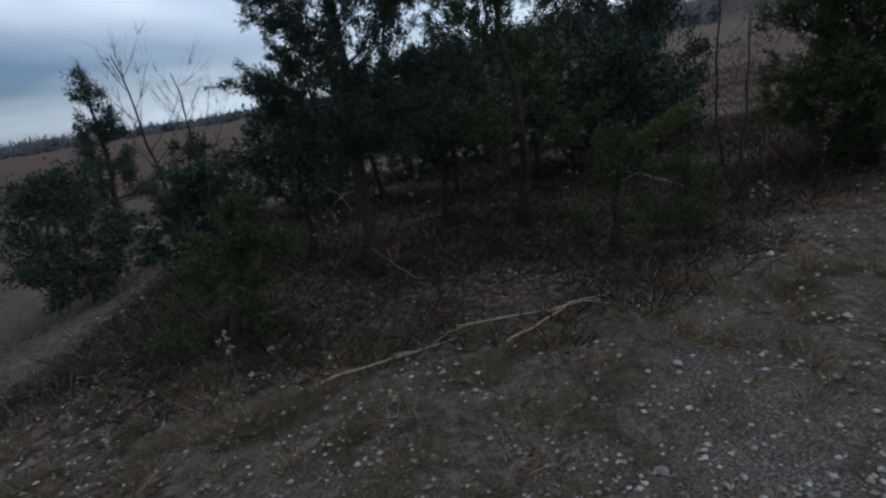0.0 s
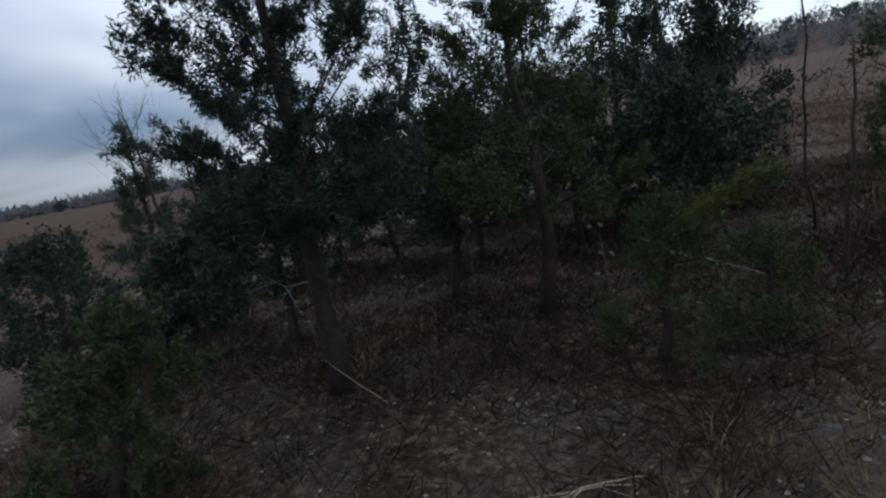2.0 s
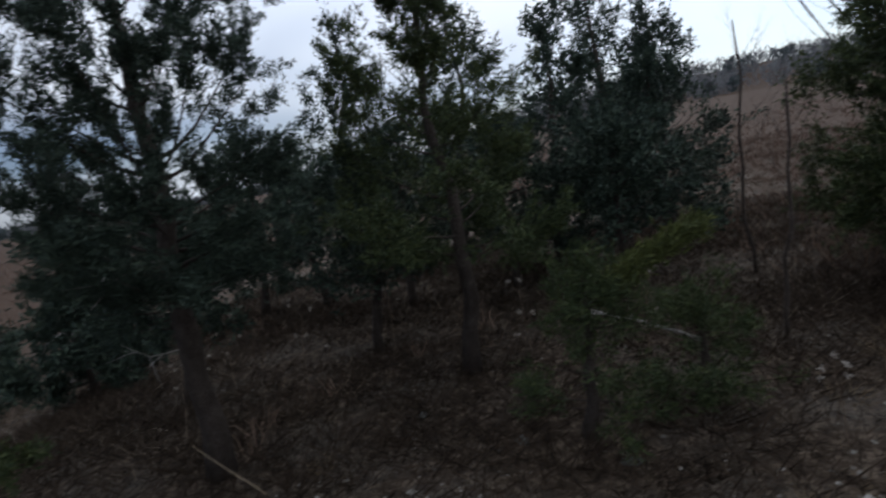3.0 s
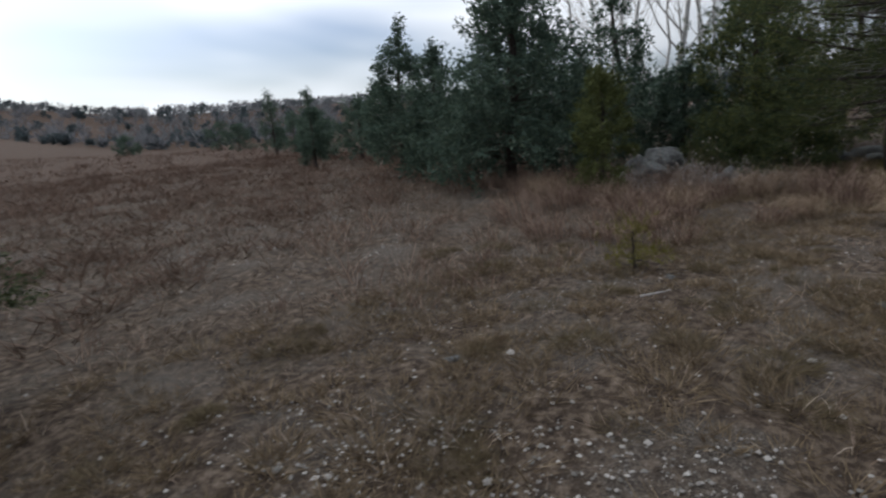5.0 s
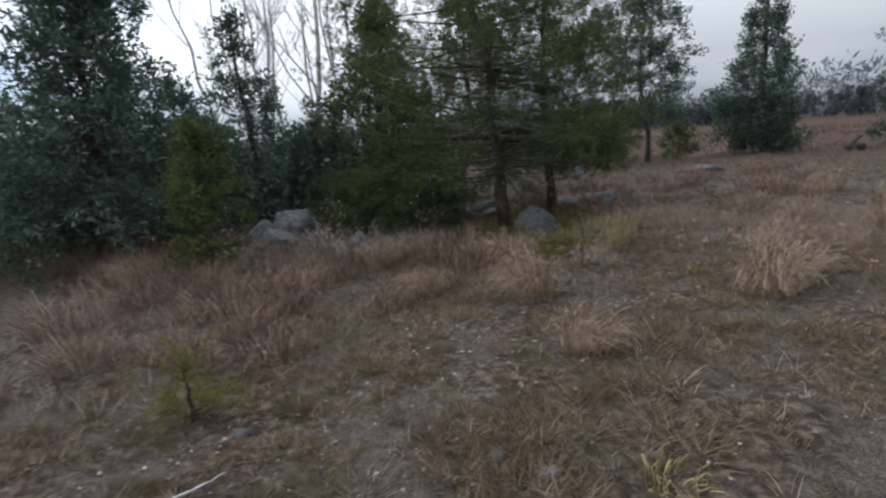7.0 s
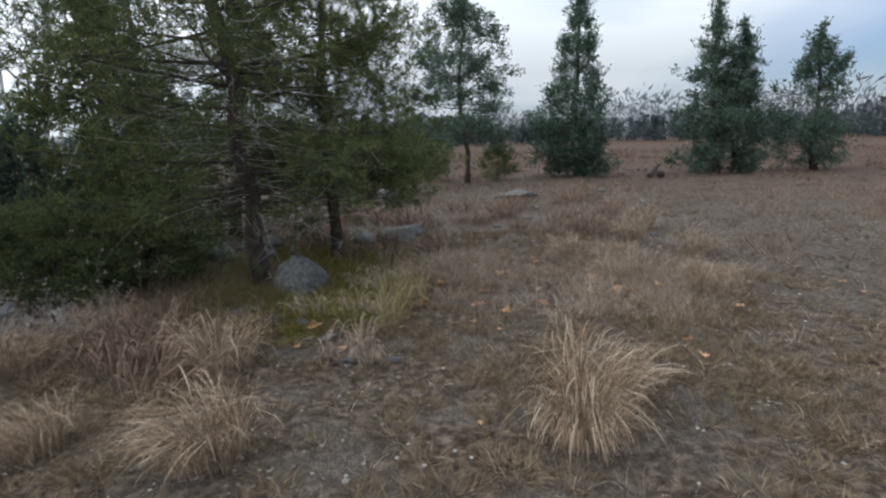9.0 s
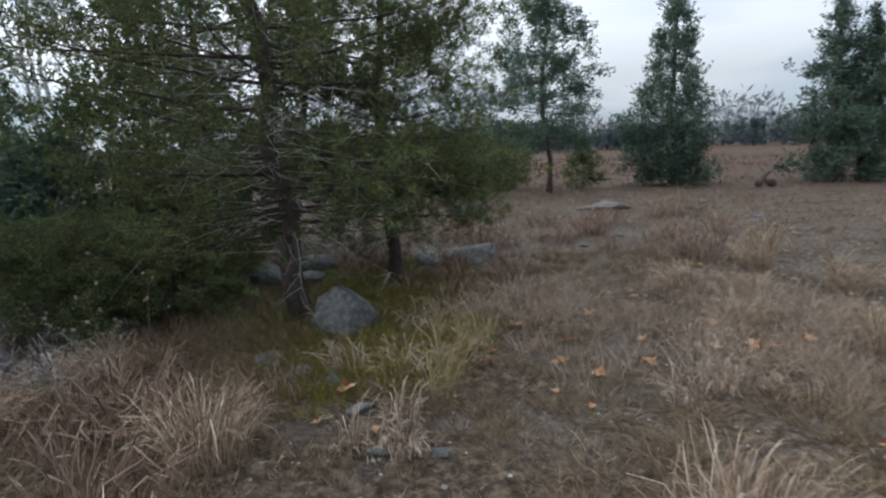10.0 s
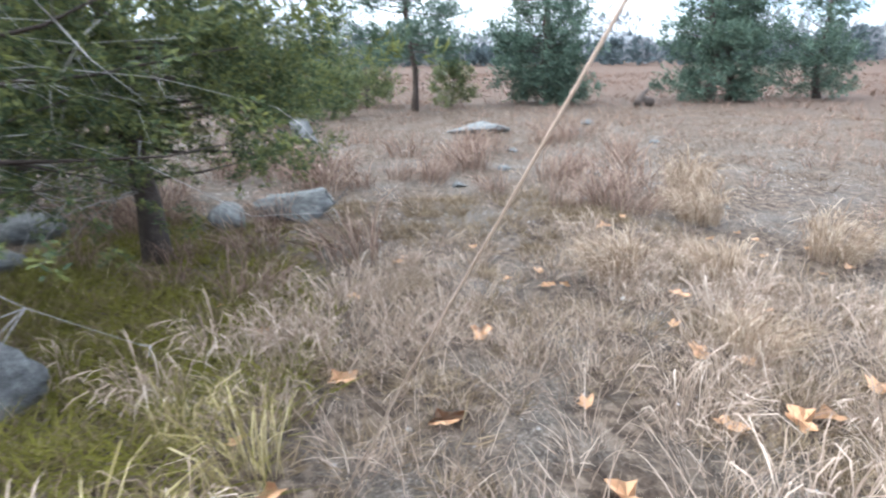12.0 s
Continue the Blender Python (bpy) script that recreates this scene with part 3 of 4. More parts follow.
cedar(21.3, 13.0, "small pointed cedar alone in red grass", 2.6, 0.5, 0.1, 44, 450, 14, M_CEDAR_MID, sprig=0.12, fat=1.9, fluff=1.5, single_limbs=4)
cedar(32.0, 21.7, "slim far cedar in the open field", 3.4, 0.75, 0.2, 45, 360, 16, M_CEDAR_MID, sprig=0.18, single_limbs=4)
for bx, by, bh, br, bs in ((24.0, 12.5, 2.2, 1.1, 46), (22.0, 10.4, 2.7, 1.1, 91), (26.0, 15.5, 1.8, 1.2, 92), (34.0, 17.0, 2.4, 1.4, 93), (44.0, 26.0, 2.6, 1.6, 94), (29.1, 17.6, 1.7, 1.0, 191), (37.5, 24.0, 2.2, 1.5, 192), (47.0, 37.5, 2.3, 1.7, 193), (41.0, 31.0, 1.8, 1.4, 194), (33.5, 20.5, 1.5, 1.2, 195), (46.0, 47.0, 1.6, 1.4, 196)):
    cedar(bx, by, "low dark cedar along the field edge", bh, br, 0.15, bs, 420, 14, M_CEDAR_MID, sprig=0.15, fat=1.9, fluff=2.0, single_limbs=4, group="field edge cedars")
cedar(12.8, 2.8, "young yellow-green cedar with a soft outline", 1.9, 0.62, 0.08, 47, 1100, 20, M_OLIVE, sprig=0.07, fat=1.6, fluff=1.7, rise=0.8, pointed=0.6, single_limbs=6)
cedar(19.2, 2.6, "dark conical cedar standing within the wood", 4.6, 1.5, 0.1, 48, 1300, 13, M_CEDAR_MID, sprig=0.13, fat=2.0, fluff=3.0, bare=0.12, rise=0.4, pointed=0.95, single_limbs=4)
cedar(20.3, -0.4, "tall dark conical cedar standing within the wood", 5.9, 1.7, 0.1, 49, 1500, 13, M_CEDAR_MID, sprig=0.13, fat=2.0, fluff=3.0, bare=0.12, rise=0.4, pointed=0.95, single_limbs=4)
for bx, by, bh, br, bs in ((18.6, 5.4, 4.0, 1.4, 50), (17.4, 1.2, 2.2, 1.1, 95), (17.0, 3.4, 2.4, 1.1, 96), (22.0, 4.6, 3.6, 1.4, 98)):
    cedar(bx, by, "dark cedar filling the wood's inside", bh, br, 0.1, bs, 1000, 11, M_CEDAR_MID, sprig=0.13, fat=2.1, fluff=3.0, rise=0.4, pointed=0.8, bare=0.1, single_limbs=4, group="inner wood cedars")
cedar(13.9, -1.66, "great spreading cedar above a boulder, full of grey twigs", 6.6, 2.5, 0.85, 51, 8600, 24, M_GREAT, skirt=1.4, sprig=0.05, fat=1.5, more=1.3, open_=0.15, fluff=1.7, plume=1.5, rise=0.36, pointed=0.55, lean=(0.2, 0.45), trunk_r=0.105, dead=120, bare=0.25)
cedar(15.3, -3.0, "second spreading cedar with dead grey lower twigs", 5.6, 1.5, 0.5, 52, 6000, 24, M_GREAT, skirt=0.8, sprig=0.052, fat=1.6, open_=0.15, fluff=1.7, plume=1.5, rise=0.5, pointed=0.45, trunk_r=0.09, dead=60, bare=0.15)
for bx, by, bh, br, bs in ((18.6, -2.0, 4.8, 1.8, 97), (16.9, -0.1, 4.2, 1.5, 197)):
    cedar(bx, by, "green cedar close behind the great cedar", bh, br, 0.1, bs, 1500, 15, M_GREAT, sprig=0.12, fat=1.9, fluff=2.2, bare=0.1, single_limbs=4, group="inner wood cedars")
for bx, by, bh, br, bs in ((14.8, -0.35, 0.8, 0.85, 301), (15.0, 0.6, 0.95, 0.9, 302), (16.3, -0.5, 1.2, 1.0, 303), (14.3, 0.5, 0.6, 0.7, 304)):
    cedar(bx, by, "low sprawling olive-green juniper growth under the great cedar", bh, br, 0.05, bs, 900, 16, M_GREAT, sprig=0.06, fat=1.7, fluff=2.0, rise=0.5, pointed=0.4, bare=0.15, dead=8, single_limbs=4, name="juniper_bush", group="low junipers")
cedar(26.5, -11.8, "open-crowned cedar with a clean grey trunk", 7.0, 2.4, 1.6, 53, 3000, 12, M_CEDAR_MID, sprig=0.15, fat=1.6, fluff=1.8, rise=0.5, pointed=0.65, single_limbs=8, trunk_r=0.1, dead=26)
cedar(26.3, -17.2, "dense conical cedar in the open field", 7.6, 2.1, 0.1, 54, 3700, 11, M_CEDAR_MID, plume=1.0, sprig=0.16, fat=2.0, fluff=3.2, bare=0.1, rise=0.4, pointed=0.9, single_limbs=4)
cedar(23.5, -22.2, "dense conical cedar, one of a close pair", 7.0, 2.2, 0.1, 55, 3000, 11, M_CEDAR_MID, plume=1.0, sprig=0.15, fat=2.0, fluff=2.4, bare=0.1, rise=0.45, pointed=1.08, single_limbs=4)
cedar(23.25, -23.25, "dense conical cedar, one of a close pair", 6.0, 2.0, 0.1, 56, 2900, 11, M_CEDAR_MID, plume=1.0, sprig=0.15, fat=2.0, fluff=2.4, bare=0.1, rise=0.45, pointed=1.08, single_limbs=4)
cedar(22.0, -26.6, "broad cedar with two spires at the field's side", 6.0, 2.1, 0.2, 57, 2300, 11, M_CEDAR_MID, plume=1.0, sprig=0.15, fat=2.0, fluff=2.4, bare=0.1, rise=0.9, pointed=0.9, single_limbs=4)
for bx, by, bh, br, bs in ((25.7, -8.8, 1.2, 0.9, 61), (27.5, -13.8, 1.3, 0.9, 62), (29.0, -9.6, 1.6, 1.0, 63), (24.5, -7.2, 1.0, 0.75, 64), (33.0, -12.0, 2.2, 1.3, 65), (34.0, -8.0, 2.4, 1.4, 66), (36.0, -15.0, 2.0, 1.4, 67), (32.0, -5.0, 2.4, 1.3, 68), (38.0, -10.5, 2.6, 2.0, 69), (30.5, -7.2, 1.9, 1.5, 89), (40.0, -6.0, 2.8, 2.0, 90), (28.6, -11.2, 1.5, 1.1, 88)):
    cedar(bx, by, "low round green cedar bush in dry grass", bh, br, 0.05, bs, 460, 11, M_CEDAR_LIGHT, sprig=0.12, fat=1.8, fluff=2.0, rise=0.6, pointed=0.45, single_limbs=4, group="field bushes")

bare_tree(21.5, 1.2, "slender bare tree with white bark", 9.5, 71, M_PALEBARK, (0.3, -0.4), 0.085, 10)
for bx, by, bh, bs, ln in ((23.0, 2.6, 9.0, 72, (0.2, 0.5)), (22.6, 3.6, 8.0, 73, (0, 1.6)), (24.5, 0.6, 9.4, 74, (0, -0.6)), (25.0, 2.0, 9.0, 75, (0, 0.3)), (23.8, -1.4, 8.6, 76, (0.2, -0.2)), (26.0, 3.4, 9.0, 77, (0, 0.8)), (22.2, 2.0, 8.0, 181, (0, 0.2)), (24.0, 3.0, 8.6, 182, (0, -0.4)), (25.5, -0.4, 9.2, 183, (0, 0.3)), (23.2, 0.2, 7.6, 184, (0, 0.4)), (27.0, 1.4, 9.8, 185, (0, -0.2))):
    bare_tree(bx, by, "tall bare grey-barked tree behind the cedars", bh, bs, M_PALEBARK, ln, 0.055, 9, group="bare trees")
bare_tree(-4.9, 10.4, "bare twiggy sapling on the falling slope", 3.5, 82, M_BARK, (-0.6, 0.2), 0.03, 12, name="bare_sapling", group="bare saplings", spread=0.7)
bare_tree(-3.9, 9.6, "bare twiggy sapling on the falling slope", 2.8, 83, M_BARK, (-0.3, 0), 0.022, 10, name="bare_sapling", group="bare saplings", spread=0.7)
bare_tree(2.75, 5.8, "thin bare sapling in grass", 1.7, 78, M_BARK, (0.1, 0.1), 0.009, 8, name="bare_sapling", group="bare saplings")
bare_tree(4.5, 6.9, "bare deciduous sapling growing through a cedar", 3.9, 79, M_BARK, (-0.2, 0), 0.03, 14, spread=0.7, name="bare_sapling", group="bare saplings")
bare_tree(3.4, 7.6, "thin bare sapling in grass", 2.4, 80, M_BARK, (0.1, 0.1), 0.009, 9, name="bare_sapling", group="bare saplings")


# ---- far woods ----
def far_woods():
    """Thousands of small far trees, beyond counting: bare ones as fans of fine upright shoots, conifers as tapering sprays."""
    g = np.random.default_rng(99)
    n_tree = 5200
    az = g.uniform(-95, 178, n_tree)
    d = np.where(az < 72, g.uniform(122, 250, n_tree), g.uniform(110, 200, n_tree))
    x, y = 2 + d * np.sin(np.radians(az)), 2 + d * np.cos(np.radians(az))
    z = height(x, y)
    conifer = g.random(n_tree) < np.where(az > 72, 0.5, 0.22)
    hh = np.where(conifer, g.uniform(4, 7, n_tree), g.uniform(6, 8.5, n_tree)) * np.where(az > 72, 0.8, 0.75)
    hh = hh * (0.35 + 0.65 * step(-10, 15, az))
    hh = hh * (1 - 0.52 * step(26, 42, az) * step(95, 75, az))
    hh = hh * (0.85 + 0.3 * np.sin(az * 0.21) * np.sin(az * 0.083 + 1))
    hh = np.where(conifer, hh, hh * (1 + 1.1 * step(98, 112, az) * step(0.35, 0.75, 0.5 + 0.5 * np.sin(az * 0.52 + 0.9 * np.sin(az * 0.19)))))
    # both meshes take base colours with the haze mixed in
    for nm, sel, mat, lab in (("far_bare_woods", ~conifer, M_FARWOOD_HAZED, "grey leafless woods covering the far hill, haze tinted into their colour"), ("far_conifers", conifer, M_FARPINE_HAZED, "conifers among the far woods, bluish with haze tinted into their colour")):
        bx, by, bz, bh = x[sel][:, None], y[sel][:, None], z[sel][:, None], hh[sel][:, None]
        m = bx.shape[0]
        n = 16 if nm == "far_conifers" else 20
        s, a = g.uniform(0, 1, (m, n)), g.uniform(0, 6.283, (m, n))
        pine = nm == "far_conifers"
        r = bh * (0.24 * (1 - s) + 0.02 if pine else 0.33 * np.sqrt(g.uniform(0, 1, (m, n))) * (0.35 + np.sin(np.pi * s * 0.9)))
        p = np.stack([bx + r * np.cos(a), by + r * np.sin(a), bz + bh * (s if pine else 0.05 + 0.8 * s)], -1).reshape(-1, 3)
        up = 0.5 if pine else 0.7
        w = np.stack([np.cos(a) * 0.5, np.sin(a) * 0.5, np.full((m, n), up)], -1).reshape(-1, 3) + g.normal(0, 0.2 if pine else 0.5, (m * n, 3))
        k = m * n
        v, f = spindles(p, w, g.uniform(0.8, 1.7, k) if pine else g.uniform(0.9, 2.2, k), g.uniform(0.4, 0.8, k) if pine else g.uniform(0.1, 0.26, k), g)
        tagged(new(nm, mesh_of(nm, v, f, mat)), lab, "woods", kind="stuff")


far_woods()


# ---- rocks ----
def rock(x, y, sx, sy, sz, seed, label, turn=0, sink=0.3, tilt=0, group="", name="boulder", cuts=4, mat=None):
    """A broken block: the hull of scattered corners, its edges worn round and its faces pitted."""
    g = np.random.default_rng(seed)
    bm = bmesh.new()
    for p in unit(g.normal(0, 1, (15, 3))) * g.uniform(0.85, 1.1, (15, 1)):
        bm.verts.new(p)
    bmesh.ops.convex_hull(bm, input=bm.verts[:])
    bmesh.ops.delete(bm, geom=[v for v in bm.verts if not v.link_faces], context="VERTS")
    bmesh.ops.dissolve_limit(bm, angle_limit=radians(14), verts=bm.verts[:], edges=bm.edges[:])
    bmesh.ops.bevel(bm, geom=bm.edges[:], offset=0.07, offset_type="OFFSET", segments=2, profile=0.5, affect="EDGES")
    bmesh.ops.triangulate(bm, faces=bm.faces[:])
    for k in range(cuts - 2):
        bmesh.ops.subdivide_edges(bm, edges=[e for e in bm.edges if e.calc_length() > 0.1], cuts=1)
        bmesh.ops.triangulate(bm, faces=bm.faces[:])
    for v in bm.verts:
        v.co *= 1.16 + 0.09 * noise.noise(v.co * 2.3 + Vector((seed, 0, 0))) + 0.07 * noise.noise(v.co * 6 + Vector((0, seed, 0)))
    me = bpy.data.meshes.new(name)
    for f in bm.faces:
        f.smooth = True
    bm.to_mesh(me)
    bm.free()
    me.materials.append(mat or M_ROCK)
    ob = new(name, me)
    ob.matrix_world = pose(x, y, on(x, y) + sz * (1 - 2 * sink) * 0.8, tilt, tilt * 0.4, turn) @ Matrix.Diagonal((sx, sy, sz, 1))
    return tagged(ob, label, "rock", group)


rock(13.48, -1.98, 0.32, 0.29, 0.26, 23, "angular grey limestone boulder at a cedar's foot", 20, 0.14)
rock(16.0, -4.35, 0.4, 0.3, 0.2, 32, "flat-topped pale grey boulder in turf", 35, 0.25)
rock(16.1, -3.75, 0.24, 0.18, 0.15, 31, "angular grey boulder beside a cedar", -20, 0.25)
rock(21.5, -6.4, 0.4, 0.32, 0.26, 4, "pale grey boulder in dry grass", 10, 0.25)
rock(21.0, -9.9, 0.8, 0.5, 0.2, 5, "flat pale slab lying in turf", 60, 0.3, name="stone_slab")
rock(15.1, 1.72, 0.46, 0.4, 0.36, 6, "rough pale rock among dead weeds", 15, 0.2)
rock(13.4, 1.05, 0.38, 0.32, 0.3, 7, "grey rock with lichen in dead weeds", 70, 0.25)
rock(14.6, 2.3, 0.4, 0.3, 0.32, 9, "rough pale rock among dead weeds", 50, 0.25)
for k, (rx, ry, rs) in enumerate(((16.1, -1.45, 0.34), (16.6, -2.1, 0.28), (15.6, -1.9, 0.2))):
    rock(rx, ry, rs * 1.25, rs, rs * 0.62, 40 + k, "pale grey limestone lying under the cedars", k * 63, 0.25, 0, "rocks under the cedars")
rock(13.75, 2.0, 0.36, 0.3, 0.3, 8, "grey rock with lichen in dead weeds", 40, 0.25)



# ---- grasses ----
WALK = np.array([[-1.0, -3.0], [0, 0], [0.5, 1.6], [1.4, 2.1], [3.3, 2.1], [5.3, 0.9], [7.3, -0.7], [9.4, -1.8], [11.5, -3.2], [15.0, -6.0]])


def off_walk(x, y):
    """Distance from the line walked."""
    best = np.full(np.shape(x), 1e9)
    for a, b in zip(WALK[:-1], WALK[1:]):
        w = b - a
        t = np.clip(((x - a[0]) * w[0] + (y - a[1]) * w[1]) / (w @ w), 0, 1)
        best = np.minimum(best, np.hypot(x - a[0] - t * w[0], y - a[1] - t * w[1]))
    return best


def patchy(x, y, k=1.0):
    """Uneven cover between 0 and 1, in patches of about a step."""
    return 0.5 + 0.25 * (np.sin(1.9 * k * x + 2.1 * np.sin(1.3 * k * y)) + np.sin(2.3 * k * y + 1.7 * np.sin(1.1 * k * x + 2)))


def rooted(x, y):
    return np.stack([x, y, height(x, y) - 0.006], 1)


def turf(name, label, n, box, near, far, length, width, material, steps, seed, flat=0.8, keep=None, clump=0.0, per=9):
    """Blades of turf between two distances from the walk, in tufts of a few blades, joined as one."""
    g = np.random.default_rng(seed)
    k = n // per
    x, y = g.uniform(box[0], box[1], k * 3), g.uniform(box[2], box[3], k * 3)
    d = off_walk(x, y)
    ok = (d >= near) & (d < far) & (g.random(k * 3) < 0.25 + 0.9 * patchy(x, y))
    if keep:
        ok &= g.random(k * 3) < keep(x, y)
    x, y = x[ok][:k], y[ok][:k]
    size = g.uniform(0.55, 1.35, len(x)) * (0.75 + 0.5 * patchy(x, y, 0.6))
    x, y, size = np.repeat(x, per), np.repeat(y, per), np.repeat(size, per)
    m = len(x)
    r, a = clump * np.sqrt(g.random(m)) * size, g.uniform(0, 6.283, m)
    out = np.stack([np.cos(a), np.sin(a), np.zeros(m)], 1)
    p = rooted(x + r * out[:, 0], y + r * out[:, 1])
    way = unit(out * flat * g.uniform(0.2, 1.2, (m, 1)) + np.array([0, 0, 1.0]) + g.normal(0, 0.2, (m, 3)))
    bend = out * 0.7 + g.normal(0, 0.5, (m, 3)) - np.array([0, 0, 0.45])
    v, f = blades(p, way, bend, length * size * g.uniform(0.5, 1.2, m), width * g.uniform(0.6, 1.3, m), g, steps)
    tagged(new(name, mesh_of(name, v, f, material)), label, "grass", kind="stuff")
    return m


turf("short_grass", "short weathered winter grass in thin tufts", 90000, (-5, 17, -9, 8), 0.0, 4.4, 0.075, 0.0027, M_GREY_GRASS, 1, 201, 1.1, clump=0.05, per=8,
     keep=lambda x, y: 1 - 0.8 * step(3.2, 4.0, y - 0.9 * np.maximum(x - 1.0, 0)) * step(-3.2, -2.2, x))
turf("grass_tufts", "rounded olive-brown tufts of dense winter grass", 240000, (-4.5, 16, -7, 6), 0.0, 4.0, 0.12, 0.0036, M_TUFT, 1, 211, 0.75, clump=0.12, per=100,
     keep=lambda x, y: (1 - 0.9 * step(3.2, 4.0, y - 0.9 * np.maximum(x - 1.0, 0)) * step(-3.2, -2.2, x)) * (1 - 0.65 * step(4.5, 3.0, x)))
turf("straw_grass", "pale bent straw scattered through the turf", 13000, (-5, 17, -9, 8), 0.0, 4.6, 0.15, 0.0024, M_STRAW, 3, 202, 1.0, clump=0.07, keep=lambda x, y: step(1.5, 9.0, x) * 0.9 + 0.1)
turf("bent_straw", "thick bent tan grass lying over", 20000, (9.5, 15.5, -8.5, -1.0), 0.0, 5.0, 0.27, 0.002, M_STRAW, 3, 212, 0.7, clump=0.1, per=22,
     keep=lambda x, y: np.clip(1.35 - 0.95 * (((x - 12.4) / 1.9) ** 2 + ((y + 4.9) / 2.0) ** 2), 0, 1))
turf("field_grass", "rough brown field grass in tufts", 115000, (-14, 26, -20, 16), 4.0, 14.0, 0.17, 0.0065, M_GREY_GRASS, 1, 203, 0.9, clump=0.11, per=14)
turf("rusty_grass", "rusty dead bluestem standing in the field", 52000, (-14, 30, -24, 20), 3.4, 17.0, 0.36, 0.0042, M_RUST, 2, 204, 0.45, clump=0.13, per=16,
     keep=lambda x, y: (0.2 + 0.8 * step(0.45, 0.7, patchy(x, y, 0.33))) * (0.15 + 0.85 * step(4.0, 9.0, x)))
turf("far_field_grass", "reddish-brown grass covering the far field", 70000, (-50, 75, -60, 75), 15.0, 58.0, 0.45, 0.02, M_FIELD, 1, 205, 0.5, clump=0.6, per=12)
turf("north_field_grass", "dark reddish-brown grass sloping up behind the thicket", 70000, (3.5, 30, 6.5, 30), 4.0, 30.0, 0.3, 0.008, M_FIELD, 1, 214, 0.6, clump=0.25, per=12)
turf("under_cedar_brush", "olive and brown low growth in the great cedar's shade", 36000, (12.0, 17.0, -2.2, 2.4), 2.2, 9.0, 0.22, 0.0036, M_TUFT, 1, 215, 0.9, clump=0.1, per=12,
     keep=lambda x, y: np.clip(1.6 - ((x - 14.4) / 2.0) ** 2 - ((y + 0.3) / 1.6) ** 2, 0, 1))
turf("edge_brush", "tall rusty weeds and grass along the wood's edge", 32000, (11.6, 19.5, -0.5, 10.0), 2.0, 16.0, 0.5, 0.003, M_RUST, 2, 213, 0.4, clump=0.14, per=14,
     keep=lambda x, y: np.clip(1.3 - np.abs(y - 2.6 - 0.85 * (x - 13.0)) / 1.9, 0, 1))
# real brush cover; the cedars' shade is part of its colour
turf("thicket_brush", "brown dead grass and brush under the cedars, colour deepened for shade", 110000, (-4, 6.5, 2.8, 12.5), 0.9, 14.0, 0.21, 0.0046, M_BRUSH_SHADED, 1, 206, 0.8, clump=0.12,
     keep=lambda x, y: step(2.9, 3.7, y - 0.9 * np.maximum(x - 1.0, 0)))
turf("olive_moss_growth", "soft olive-green growth under the great cedar", 95000, (11.5, 17.5, -5.5, 1.5), 0.0, 9.0, 0.15, 0.0045, M_MOSS, 1, 207, 1.2, clump=0.07,
     keep=lambda x, y: np.clip(1.7 - 1.2 * (((x - 14.1) / 2.2) ** 2 + ((y + 2.45 + 0.3 * (x - 14.1)) / 1.3) ** 2), 0, 1))


def clump_mesh(name, seed, n, h, r, material, droop=0.8, steps=4, width=0.0026):
    """One clump of tall dead grass: upright stems that nod over at the tip."""
    g = np.random.default_rng(seed)
    a = g.uniform(0, 6.283, n)
    rr = r * 0.6 * np.sqrt(g.random(n))
    out = np.stack([np.cos(a), np.sin(a), np.zeros(n)], 1)
    p = out * rr[:, None] - np.array([0, 0, 0.02])
    wind = np.array([0.05, -0.75, 0])
    way = unit(out * g.uniform(0.0, 0.32, (n, 1)) * (r / h) * 1.3 + np.array([0.06, -0.06, 1.0]) + g.normal(0, 0.11, (n, 3)))
    bend = out * g.uniform(0.0, 0.7, (n, 1)) * droop + wind * droop * g.uniform(0.0, 1.2, (n, 1)) - np.array([0, 0, 1.0]) * g.uniform(0.2, 1.3, (n, 1)) * droop
    v, f = blades(p, way, bend, h * g.uniform(0.45, 1.25, n), width * g.uniform(0.6, 1.4, n), g, steps, True)
    return mesh_of(name, v, f, material)


def clump_thing(x, y, mesh, label, group, turn=0.0, size=1.0):
    ob = new("grass_clump", mesh)
    ob.matrix_world = pose(x, y, on(x, y), 0, 0, turn) @ Matrix.Diagonal((size, size, size, 1))
    return tagged(ob, label, "grass", group)


TAN = [clump_mesh("grass_clump", 300 + k, 560, 0.56, 0.36, M_TAN, 1.25, 5, 0.0017) for k in range(4)]
RUSTY = [clump_mesh("grass_clump", 310 + k, 105, 0.5, 0.36, M_RUST, 0.7, 3, 0.0023) for k in range(4)]
PALE = [clump_mesh("grass_clump", 320 + k, 70, 0.36, 0.26, M_STRAW, 1.2, 5, 0.0021) for k in range(3)]
YELLOW = [clump_mesh("grass_clump", 330 + k, 70, 0.5, 0.24, M_YELLOW, 0.8, 4, 0.0019) for k in range(2)]


